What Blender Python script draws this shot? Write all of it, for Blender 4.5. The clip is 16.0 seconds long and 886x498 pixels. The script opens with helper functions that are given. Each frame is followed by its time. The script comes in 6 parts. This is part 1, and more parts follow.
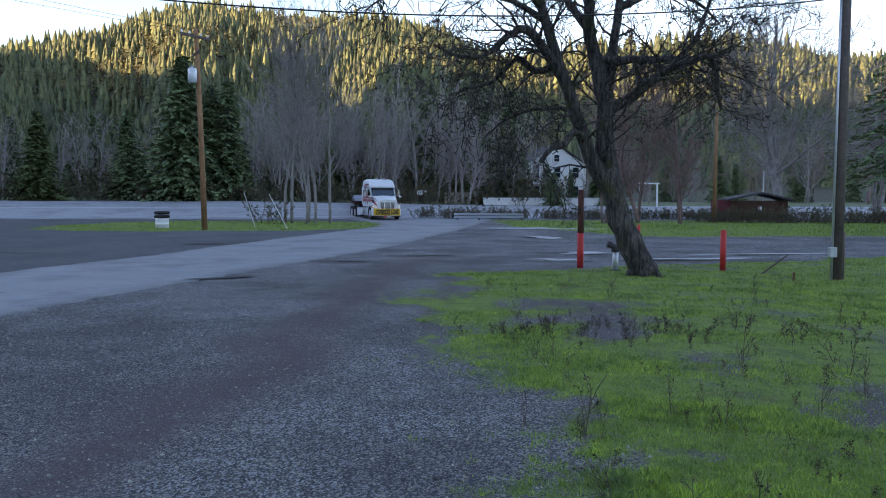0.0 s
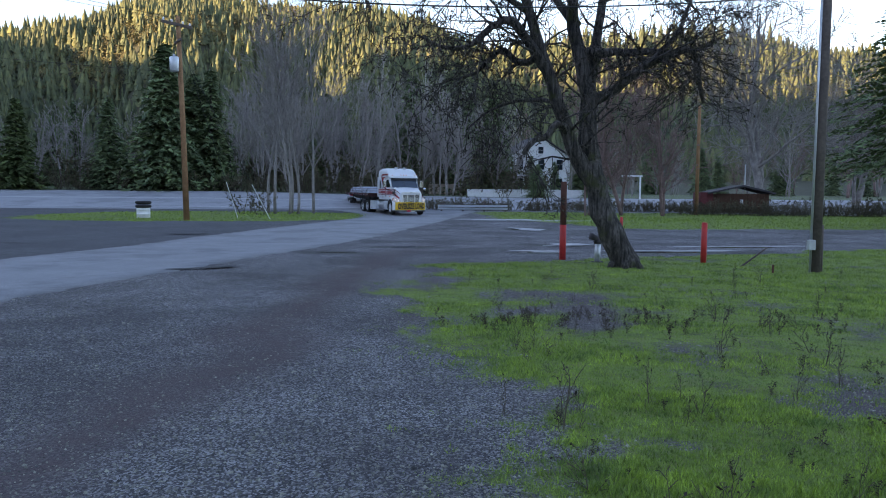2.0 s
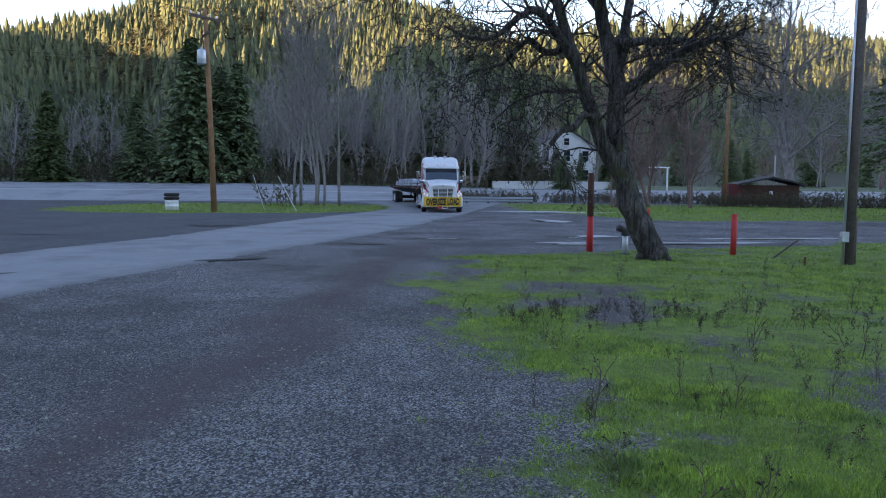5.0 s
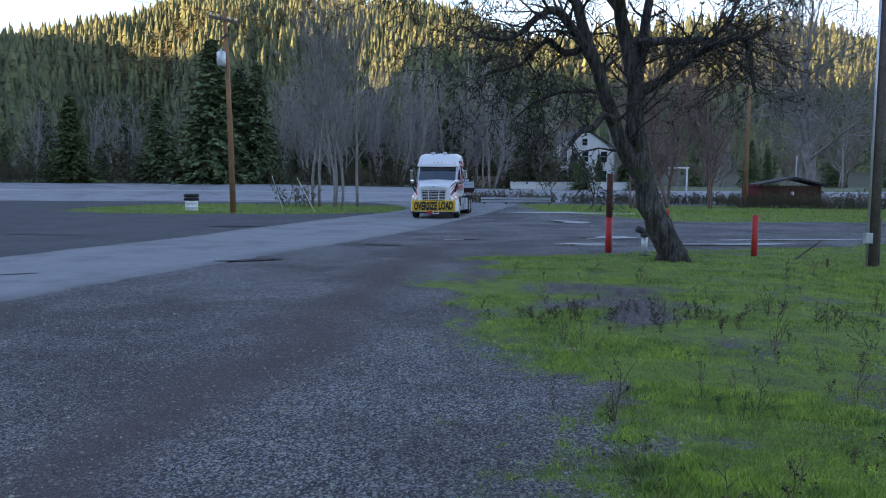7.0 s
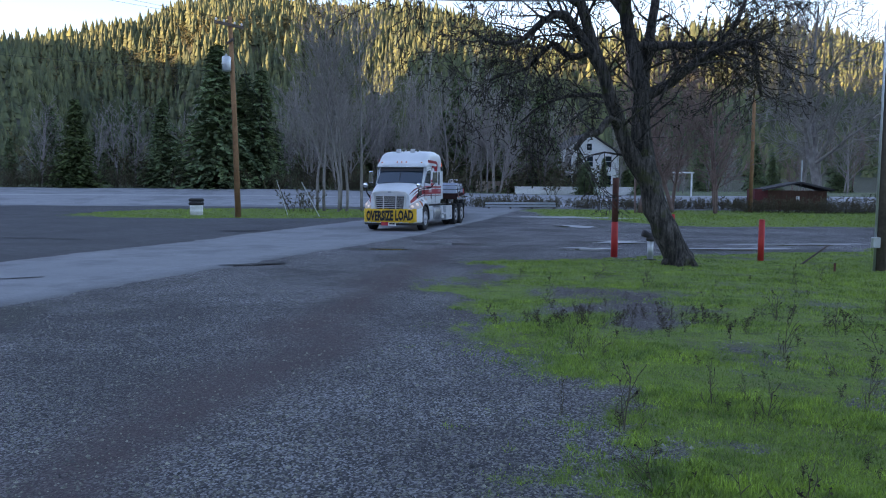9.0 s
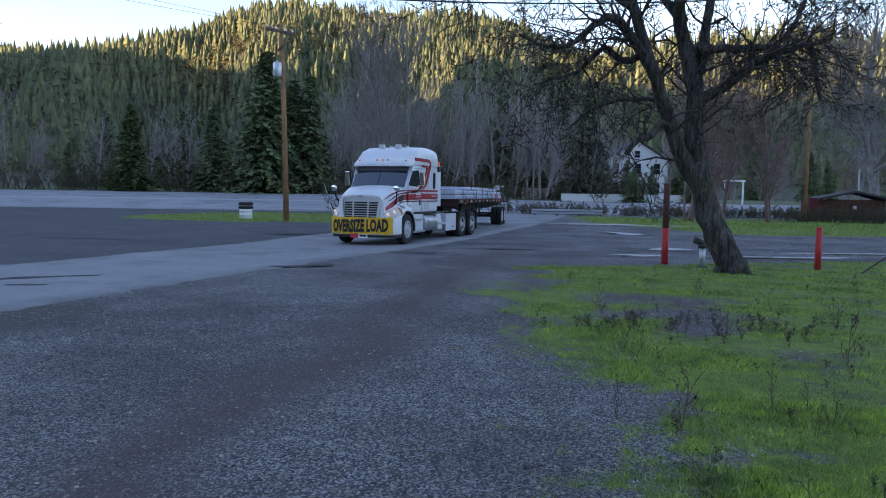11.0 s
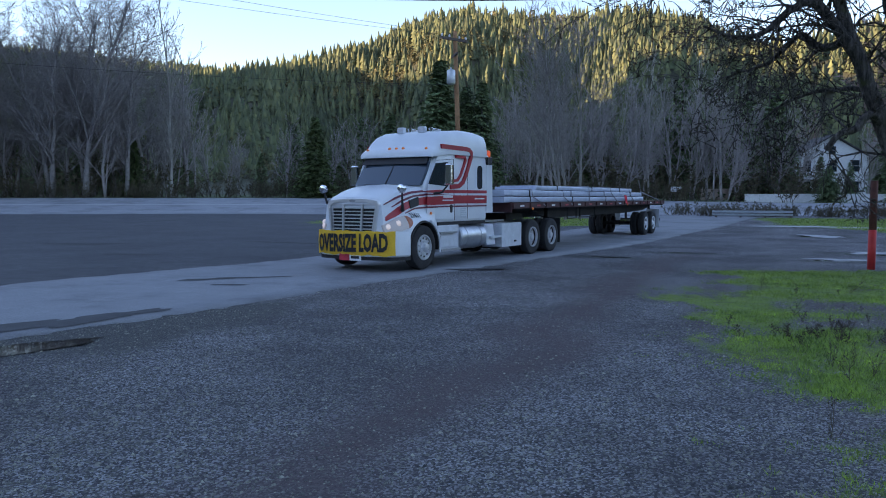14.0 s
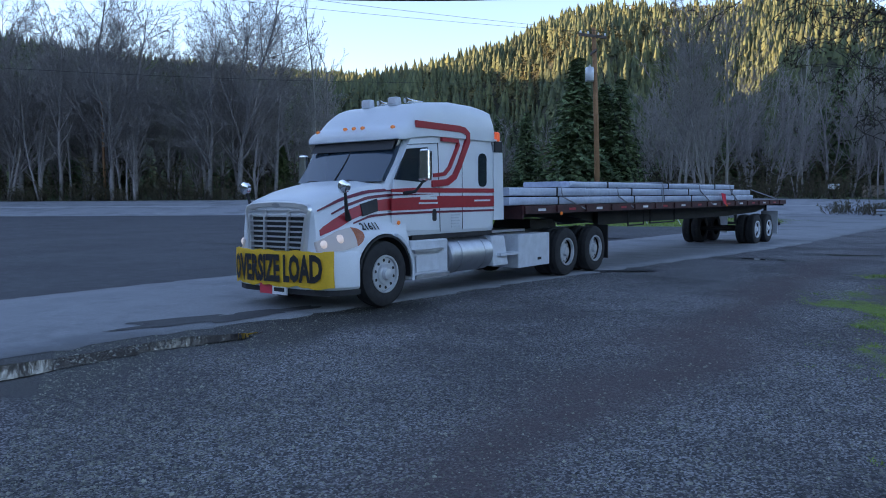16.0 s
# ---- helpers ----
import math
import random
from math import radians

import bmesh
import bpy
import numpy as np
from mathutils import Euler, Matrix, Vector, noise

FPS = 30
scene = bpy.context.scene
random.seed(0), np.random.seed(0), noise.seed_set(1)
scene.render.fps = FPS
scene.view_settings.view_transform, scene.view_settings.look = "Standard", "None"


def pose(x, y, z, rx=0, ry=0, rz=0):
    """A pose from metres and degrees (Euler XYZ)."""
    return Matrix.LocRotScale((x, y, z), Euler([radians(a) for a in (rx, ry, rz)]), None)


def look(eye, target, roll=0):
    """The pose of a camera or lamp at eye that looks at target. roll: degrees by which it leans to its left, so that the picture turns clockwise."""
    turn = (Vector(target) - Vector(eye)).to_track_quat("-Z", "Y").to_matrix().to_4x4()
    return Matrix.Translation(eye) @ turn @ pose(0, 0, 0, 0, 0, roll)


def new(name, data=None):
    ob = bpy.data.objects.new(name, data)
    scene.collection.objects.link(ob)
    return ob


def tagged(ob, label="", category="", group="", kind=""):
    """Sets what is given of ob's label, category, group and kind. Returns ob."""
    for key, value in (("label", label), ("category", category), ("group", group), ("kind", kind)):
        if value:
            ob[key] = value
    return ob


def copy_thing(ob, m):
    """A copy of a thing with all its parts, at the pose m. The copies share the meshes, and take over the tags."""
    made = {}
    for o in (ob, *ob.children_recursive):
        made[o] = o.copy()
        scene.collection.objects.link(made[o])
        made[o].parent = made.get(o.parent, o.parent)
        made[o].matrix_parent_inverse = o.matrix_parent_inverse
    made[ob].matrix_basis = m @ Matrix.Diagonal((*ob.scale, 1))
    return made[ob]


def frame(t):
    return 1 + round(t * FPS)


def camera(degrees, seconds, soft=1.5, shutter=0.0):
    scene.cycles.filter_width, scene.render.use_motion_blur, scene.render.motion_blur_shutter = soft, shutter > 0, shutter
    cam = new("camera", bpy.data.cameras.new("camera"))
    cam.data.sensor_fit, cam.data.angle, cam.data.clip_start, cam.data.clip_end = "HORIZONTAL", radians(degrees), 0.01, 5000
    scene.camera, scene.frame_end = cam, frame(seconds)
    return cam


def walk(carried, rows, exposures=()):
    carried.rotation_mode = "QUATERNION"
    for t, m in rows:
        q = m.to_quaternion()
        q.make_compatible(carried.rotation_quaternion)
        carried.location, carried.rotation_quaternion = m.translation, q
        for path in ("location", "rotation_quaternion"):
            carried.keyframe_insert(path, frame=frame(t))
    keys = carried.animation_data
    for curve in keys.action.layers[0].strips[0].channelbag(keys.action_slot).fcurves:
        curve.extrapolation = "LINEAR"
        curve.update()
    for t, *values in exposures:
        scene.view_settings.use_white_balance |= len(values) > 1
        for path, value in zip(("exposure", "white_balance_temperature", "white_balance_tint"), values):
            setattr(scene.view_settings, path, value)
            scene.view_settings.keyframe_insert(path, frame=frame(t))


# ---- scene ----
# camera: hand-held, nearly still, turning to follow the lorry
cam = camera(60.0, 16.0, soft=1.0)
walk(cam, [
    (0, pose(0, 0, 1.801, 86.29, -0.18, -0)),
    (0.5, pose(0.005, 0, 1.799, 86, -0.18, -0.62)),
    (1, pose(0.017, -0.027, 1.79, 85.82, -0.41, -1.09)),
    (1.5, pose(0.025, -0.016, 1.79, 85.66, -0.55, -1.24)),
    (2, pose(0.03, -0.006, 1.793, 85.66, -0.51, -1.17)),
    (2.5, pose(0.02, -0.011, 1.792, 85.6, -0.52, -0.75)),
    (3, pose(0.006, -0.016, 1.786, 85.33, -0.62, -0.49)),
    (3.5, pose(0.013, -0.02, 1.787, 84.86, -0.75, -0.3)),
    (4, pose(0.009, 0.001, 1.783, 84.92, -0.71, -0.05)),
    (6.5, pose(-0.028, 0.037, 1.783, 85.11, -0.27, 1.75)),
    (7, pose(-0.021, 0.042, 1.787, 85.09, -0.38, 1.98)),
    (7.5, pose(-0.027, 0.039, 1.789, 85.08, -0.38, 2.13)),
    (8, pose(-0.035, 0.049, 1.785, 85.09, -0.38, 2.15)),
    (10.5, pose(-0.096, 0.109, 1.719, 86.05, -0.69, 4.13)),
    (11, pose(-0.123, 0.122, 1.698, 85.93, -0.87, 5.64)),
    (11.5, pose(-0.149, 0.15, 1.692, 86.14, -0.58, 7.77)),
    (12, pose(-0.178, 0.163, 1.699, 86.63, -0.34, 10.49)),
    (12.5, pose(-0.211, 0.18, 1.704, 87.1, -0.31, 12.95)),
    (13, pose(-0.241, 0.195, 1.693, 86.91, -0.29, 15)),
    (13.5, pose(-0.253, 0.19, 1.684, 86.48, -0.18, 16.86)),
    (14, pose(-0.267, 0.189, 1.683, 86.11, -0.04, 18.24)),
    (14.5, pose(-0.285, 0.171, 1.693, 86.12, 0.06, 20)),
    (15, pose(-0.307, 0.163, 1.703, 86.41, 0.18, 22.63)),
    (15.5, pose(-0.336, 0.167, 1.704, 86.39, 0.24, 25.05)),
    (16, pose(-0.382, 0.18, 1.696, 86.14, 0.39, 28.25)),
], [(0, 1.82, 6900, 26), (11, 1.68, 6600, 26), (16, 1.5, 6150, 24)])

# ---------------------------------------------------------------- light
SUN_AZ, SUN_EL = -118.0, 10.5          # degrees clockwise from +y, and above the horizon
world = bpy.data.worlds.new("world")
scene.world = world
world.use_nodes = True
wn = world.node_tree.nodes
sky = wn.new("ShaderNodeTexSky")
sky.sky_type, sky.sun_disc = "NISHITA", False
sky.sun_elevation, sky.sun_rotation = radians(SUN_EL), radians(SUN_AZ)
sky.air_density, sky.dust_density, sky.ozone_density = 1.0, 0.12, 1.4
world.node_tree.links.new(sky.outputs[0], wn["Background"].inputs[0])
wn["Background"].inputs[1].default_value = 0.15
sun_data = bpy.data.lights.new("sun", "SUN")
sun_data.energy, sun_data.angle, sun_data.color = 5.0, radians(0.5), (1.0, 0.75, 0.4)
sun = new("sun", sun_data)
_a, _e = radians(SUN_AZ), radians(SUN_EL)
SUN_DIR = Vector((math.sin(_a) * math.cos(_e), math.cos(_a) * math.cos(_e), math.sin(_e)))
sun.matrix_world = look(SUN_DIR * 50, (0, 0, 0))

# ---------------------------------------------------------------- materials


def mat(name, rough=0.8, metal=0.0):
    m = bpy.data.materials.new(name)
    m.use_nodes = True
    b = m.node_tree.nodes["Principled BSDF"]
    b.inputs["Roughness"].default_value, b.inputs["Metallic"].default_value = rough, metal
    return m, m.node_tree.nodes, m.node_tree.links, b


def node(nodes, kind, **vals):
    n = nodes.new(kind)
    for k, v in vals.items():
        n.inputs[k].default_value = v
    return n


def noise_of(m, scale, detail=4.0, rough=0.6, coords="Object"):
    nodes, links = m.node_tree.nodes, m.node_tree.links
    tc = nodes.get("coords") or nodes.new("ShaderNodeTexCoord")
    tc.name = "coords"
    n = node(nodes, "ShaderNodeTexNoise", Scale=scale, Detail=detail, Roughness=rough)
    links.new(tc.outputs[coords], n.inputs["Vector"])
    return n.outputs["Fac"]


def ramp(m, fac, stops):
    r = m.node_tree.nodes.new("ShaderNodeValToRGB")
    m.node_tree.links.new(fac, r.inputs[0])
    while len(r.color_ramp.elements) < len(stops):
        r.color_ramp.elements.new(0.5)
    for e, (p, c) in zip(r.color_ramp.elements, stops):
        e.position, e.color = p, (*c, 1) if len(c) == 3 else c
    return r.outputs[0]


def mixc(m, fac, a, b, mode="MIX"):
    x = m.node_tree.nodes.new("ShaderNodeMix")
    x.data_type, x.blend_type = "RGBA", mode
    for sock, v in ((x.inputs[0], fac), (x.inputs[6], a), (x.inputs[7], b)):
        if isinstance(v, (int, float)):
            sock.default_value = v
        elif isinstance(v, tuple):
            sock.default_value = (*v, 1)
        else:
            m.node_tree.links.new(v, sock)
    return x.outputs[2]


def math_of(m, op, a, b, clamp=False):
    x = m.node_tree.nodes.new("ShaderNodeMath")
    x.operation, x.use_clamp = op, clamp
    for sock, v in zip(x.inputs, (a, b)):
        if isinstance(v, (int, float)):
            sock.default_value = v
        else:
            m.node_tree.links.new(v, sock)
    return x.outputs[0]


def bump(m, height, strength=0.4, dist=0.02):
    n = node(m.node_tree.nodes, "ShaderNodeBump", Strength=strength, Distance=dist)
    m.node_tree.links.new(height, n.inputs["Height"])
    m.node_tree.links.new(n.outputs[0], m.node_tree.nodes["Principled BSDF"].inputs["Normal"])


def attr(m, name):
    n = m.node_tree.nodes.new("ShaderNodeAttribute")
    n.attribute_name = name
    return n.outputs["Fac"]


def speckled(name, c1, c2, scale=8.0, rough=0.8, metal=0.0, fine=80.0, bumps=0.2, dist=0.01, island=0.0):
    """A surface that varies between two colours at two scales, with fine relief."""
    m, nodes, links, b = mat(name, rough, metal)
    a, f = noise_of(m, scale), noise_of(m, fine, 3)
    k = math_of(m, "ADD", math_of(m, "MULTIPLY", a, 0.6), math_of(m, "MULTIPLY", f, 0.4))
    col = ramp(m, k, [(0.36, c1), (0.64, c2)])
    if island:
        g = nodes.new("ShaderNodeNewGeometry")
        col = mixc(m, 1.0, col, ramp(m, g.outputs["Random Per Island"], [(0, (1 - island,) * 3), (1, (1 + island * 0.5, 1 + island * 0.5, 1))]), "MULTIPLY")
    links.new(col, b.inputs["Base Color"])
    r = math_of(m, "ADD", math_of(m, "MULTIPLY", f, 0.25), rough - 0.12, True)
    links.new(r, b.inputs["Roughness"])
    if bumps:
        bump(m, f, bumps, dist)
    return m


def plain(name, c, rough=0.5, metal=0.0, var=0.12, scale=6.0):
    return speckled(name, tuple(v * (1 - var) for v in c), tuple(min(1, v * (1 + var)) for v in c), scale, rough, metal, 60.0, 0.03)


def glow(name, c, strength):
    m, nodes, links, b = mat(name, 0.3)
    b.inputs["Base Color"].default_value = (*c, 1)
    b.inputs["Emission Color"].default_value = (*c, 1)
    b.inputs["Emission Strength"].default_value = strength
    return m


BARK = speckled("bark", (0.039, 0.031, 0.025), (0.117, 0.098, 0.078), 3.0, 0.92, 0, 30.0, 0.8, 0.03)
BARK_GREY = speckled("grey_bark", (0.19, 0.168, 0.162), (0.42, 0.375, 0.358), 2.0, 0.92, 0, 25.0, 0.4, 0.02)
BARK_DUSK = speckled("dusky_bark", (0.16, 0.143, 0.136), (0.36, 0.325, 0.31), 2.0, 0.92, 0, 25.0, 0.4, 0.02)
BARK_RED = speckled("russet_bark", (0.17, 0.115, 0.11), (0.34, 0.225, 0.21), 2.0, 0.92, 0, 25.0, 0.3, 0.02)
BARK_PALE = speckled("pale_bark", (0.24, 0.216, 0.192), (0.432, 0.408, 0.372), 2.0, 0.9, 0, 25.0, 0.3, 0.02)
NEEDLE = speckled("conifer_needles", (0.068, 0.105, 0.041), (0.145, 0.196, 0.071), 0.6, 0.85, 0, 9.0, 0, 0, 0.45)
NEEDLE_DARK = speckled("dark_conifer_needles", (0.095, 0.155, 0.082), (0.21, 0.275, 0.135), 0.6, 0.85, 0, 9.0, 0, 0, 0.45)
HILL_NEEDLE = speckled("hill_needles", (0.085, 0.112, 0.072), (0.18, 0.192, 0.092), 0.03, 0.9, 0, 0.3, 0, 0, 0.3)
HILL_BROAD = speckled("hill_broadleaf", (0.1, 0.1, 0.06), (0.21, 0.18, 0.085), 0.03, 0.9, 0, 0.3, 0, 0, 0.3)
LEAF_BROWN = speckled("dry_leaves", (0.03, 0.024, 0.016), (0.06, 0.045, 0.025), 2.0, 0.85, 0, 9.0, 0, 0, 0.5)
BRUSH = speckled("brush_leaves", (0.076, 0.073, 0.048), (0.162, 0.136, 0.088), 1.0, 0.9, 0, 6.0, 0, 0, 0.5)
GRASS = speckled("grass_blades", (0.085, 0.165, 0.03), (0.36, 0.52, 0.075), 1.6, 0.65, 0, 4.0, 0, 0, 0.5)
WEED = speckled("weed_stems", (0.06, 0.05, 0.038), (0.132, 0.114, 0.078), 3.0, 0.9, 0, 20.0, 0, 0, 0.4)
POLE_WOOD = speckled("pole_timber", (0.198, 0.099, 0.046), (0.383, 0.205, 0.099), 1.2, 0.9, 0, 14.0, 0.4, 0.01)
POLE_GREY = speckled("weathered_timber", (0.079, 0.059, 0.05), (0.172, 0.132, 0.112), 1.2, 0.9, 0, 14.0, 0.5, 0.01)
RED_PAINT = speckled("red_paint", (0.475, 0.024, 0.026), (0.66, 0.046, 0.04), 4.0, 0.55, 0, 40.0, 0.15, 0.004)
RUST = speckled("rusty_steel", (0.084, 0.03, 0.022), (0.168, 0.06, 0.042), 6.0, 0.8, 0, 40.0, 0.2, 0.004)
GREY_STEEL = plain("galvanised_steel", (0.554, 0.581, 0.607), 0.45, 0.6)
WIRE = plain("cable", (0.02, 0.02, 0.022), 0.6)
WHITE_WALL = plain("white_boards", (0.8, 0.8, 0.8), 0.75)
ROOF_DARK = plain("dark_roofing", (0.06, 0.055, 0.06), 0.85)
SHED_RED = plain("red_boards", (0.14, 0.03, 0.032), 0.8)
SHED_BROWN = plain("brown_boards", (0.093, 0.043, 0.027), 0.85)

# ---------------------------------------------------------------- mesh helpers


class Build:
    """Collects vertices and faces for one mesh."""

    def __init__(self):
        self.v, self.f = [], []

    def add(self, verts, faces):
        n = len(self.v)
        self.v.extend([tuple(p) for p in verts])
        self.f.extend([tuple(i + n for i in f) for f in faces])
        return self

    def box(self, x0, x1, y0, y1, z0, z1, taper=0.0):
        t = taper
        return self.add([(x0, y0, z0), (x1, y0, z0), (x1, y1, z0), (x0, y1, z0), (x0 + t, y0 + t, z1), (x1 - t, y0 + t, z1), (x1 - t, y1 - t, z1), (x0 + t, y1 - t, z1)],
                        [(3, 2, 1, 0), (4, 5, 6, 7), (0, 1, 5, 4), (1, 2, 6, 5), (2, 3, 7, 6), (3, 0, 4, 7)])

    def tube(self, pts, radii, sides=6, cap=True):
        pts = [Vector(p) for p in pts]
        n = len(pts)
        start = len(self.v)
        side = None
        for i, p in enumerate(pts):
            d = (pts[min(i + 1, n - 1)] - pts[max(i - 1, 0)]).normalized()
            if side is None:
                side = d.orthogonal().normalized()
            side = (side - d * side.dot(d))
            side = side.normalized() if side.length > 1e-6 else d.orthogonal().normalized()
            up = d.cross(side)
            for k in range(sides):
                a = 2 * math.pi * k / sides
                self.v.append(tuple(p + (side * math.cos(a) + up * math.sin(a)) * radii[i]))
        for i in range(n - 1):
            for k in range(sides):
                a, b = start + i * sides + k, start + i * sides + (k + 1) % sides
                self.f.append((a, b, b + sides, a + sides))
        if cap:
            self.f.append(tuple(start + k for k in reversed(range(sides))))
            self.f.append(tuple(start + (n - 1) * sides + k for k in range(sides)))
        return self

    def lathe(self, prof, axis="x", sides=24, at=(0, 0, 0), cap=True):
        """A profile of (distance along the axis, radius) turned about an axis."""
        start, n = len(self.v), len(prof)
        for s, r in prof:
            for k in range(sides):
                a = 2 * math.pi * k / sides
                c, q = r * math.cos(a), r * math.sin(a)
                p = {"x": (s, c, q), "y": (q, s, c), "z": (c, q, s)}[axis]
                self.v.append((p[0] + at[0], p[1] + at[1], p[2] + at[2]))
        for i in range(n - 1):
            for k in range(sides):
                a, b = start + i * sides + k, start + i * sides + (k + 1) % sides
                self.f.append((a, b, b + sides, a + sides))
        if cap:
            self.f.append(tuple(start + k for k in reversed(range(sides))))
            self.f.append(tuple(start + (n - 1) * sides + k for k in range(sides)))
        return self

    def mesh(self, name, material, smooth=False):
        me = bpy.data.meshes.new(name)
        me.from_pydata(self.v, [], self.f)
        me.materials.append(material)
        if smooth:
            me.polygons.foreach_set("use_smooth", [True] * len(me.polygons))
        me.update()
        return me


def fix(me):
    bm = bmesh.new()
    bm.from_mesh(me)
    bmesh.ops.recalc_face_normals(bm, faces=bm.faces)
    bm.to_mesh(me)
    bm.free()
    return me


def part(name, b, material, parent, label="", smooth=False, bevel=0.0, kind=""):
    me = fix(b.mesh(name, material, smooth)) if isinstance(b, Build) else b
    ob = new(name, me)
    ob.parent = parent
    if bevel:
        mod = ob.modifiers.new("bevel", "BEVEL")
        mod.width, mod.segments, mod.limit_method = bevel, 2, "ANGLE"
    return tagged(ob, label=label, kind=kind)


def thing(name, label, category, m=None, group="", kind=""):
    ob = new(name)
    if m is not None:
        ob.matrix_basis = m
    return tagged(ob, label, category, group, kind)


def raw_mesh(name, verts, faces, material):
    """A mesh from number arrays, all faces with the same number of corners."""
    me = bpy.data.meshes.new(name)
    verts, faces = np.asarray(verts, np.float32), np.asarray(faces, np.int32)
    me.vertices.add(len(verts))
    me.vertices.foreach_set("co", verts.ravel())
    k = faces.shape[1]
    me.loops.add(faces.size)
    me.loops.foreach_set("vertex_index", faces.ravel())
    me.polygons.add(len(faces))
    me.polygons.foreach_set("loop_start", np.arange(0, faces.size, k, dtype=np.int32))
    me.polygons.foreach_set("loop_total", np.full(len(faces), k, np.int32))
    me.materials.append(material)
    me.update(calc_edges=True)
    me.validate()
    return me


# ---------------------------------------------------------------- the lie of the land


def sstep(a, b, x):
    t = np.clip((x - a) / (b - a), 0, 1)
    return t * t * (3 - 2 * t)


def wave(x, y, seed, scale):
    """A cheap smooth noise for arrays, about -1 to 1."""
    rng = np.random.RandomState(seed)
    out = 0 * x
    for k in range(5):
        a, ph, f = rng.uniform(0, 6.28), rng.uniform(0, 6.28), rng.uniform(0.6, 1.9)
        out = out + np.sin((x * np.cos(a) + y * np.sin(a)) * f / scale + ph + np.sin((x * np.sin(a) - y * np.cos(a)) * 0.7 / scale + ph))
    return out / 3.2


def highway_near(x):
    """The near edge of the highway: its y for each x."""
    return np.interp(x, [-400, -120, -72, -38, -8, 12, 40, 120, 400], [-150, 22, 46, 61, 64, 67, 70, 70, 60])


HW_WIDE = 19.0
# from -180 to -66 an unseen ridge, its heights set to shade yard and slopes
AZ = [-180, -150, -120, -100, -88, -75, -66, -60, -50, -42, -36, -33.7, -30.8, -27.2, -23.5, -20.6, -16.9, -12.3, -8.1, -4.8, 0, 4, 8, 12, 20, 27, 35, 60, 90, 130, 180]
CREST = [11, 17, 18.5, 17.5, 15, 13.2, 11.4, 9.5, 8.9, 8.6, 8.2, 8.0, 8.4, 9.1, 10.1, 11.6, 12.5, 12.2, 12.1, 12.2, 11.4, 9.6, 8.0, 7.4, 7.8, 8.2, 8, 6, 6, 7, 9]
CREST_FAR = [600, 620, 640, 640, 950, 1300, 1300, 1200, 1180, 1200, 1150, 950, 900, 880, 860, 850, 850, 850, 850, 850, 850, 850, 860, 880, 900, 900, 900, 800, 700, 600, 600]


def land(x, y, rough=True):
    """The height of the ground."""
    x, y = np.asarray(x, float), np.asarray(y, float)
    r = np.hypot(x, y)
    az = np.degrees(np.arctan2(x, y))
    top = np.interp(az, AZ, CREST_FAR)
    high = top * np.tan(np.radians(np.interp(az, AZ, CREST)))
    t = np.clip((r - 190) / (top - 190), 0, 1.6)
    up = high * np.where(t < 1, (0.35 * t + 0.65 * t ** 1.4), 1 - (t - 1) * 0.6)
    spur = wave(x, y, 5, 110.0) * 40 + wave(x, y, 9, 38.0) * 10
    up = up + spur * sstep(0.05, 0.35, t) * (1 - sstep(0.5, 0.9, t) * 0.93) * sstep(100, 160, high + 60)
    fold = 0 * az
    for a, w, h in ((-31.5, 3.5, 14), (-23.5, 4, -42), (-18.3, 2.2, 26), (-9.5, 3.2, -40), (-3, 3, 16)):
        fold = fold + h * np.exp(-((az - a) / w) ** 2)
    up = up + fold * sstep(0.05, 0.3, t) * (1 - sstep(0.5, 0.82, t))
    d = y - highway_near(x)
    bank = 0.12 * sstep(-14, 0, d) + np.interp(x, [-20, 8], [1.42, 0.95]) * sstep(-1, HW_WIDE + 2, d) + 0.4 * sstep(HW_WIDE, HW_WIDE + 25, d)
    near = 0.03 * wave(x, y, 3, 2.2) * sstep(2, 6, r) * (1 - sstep(18, 40, r))
    return up * (t > 0) + bank + (near if rough else 0)


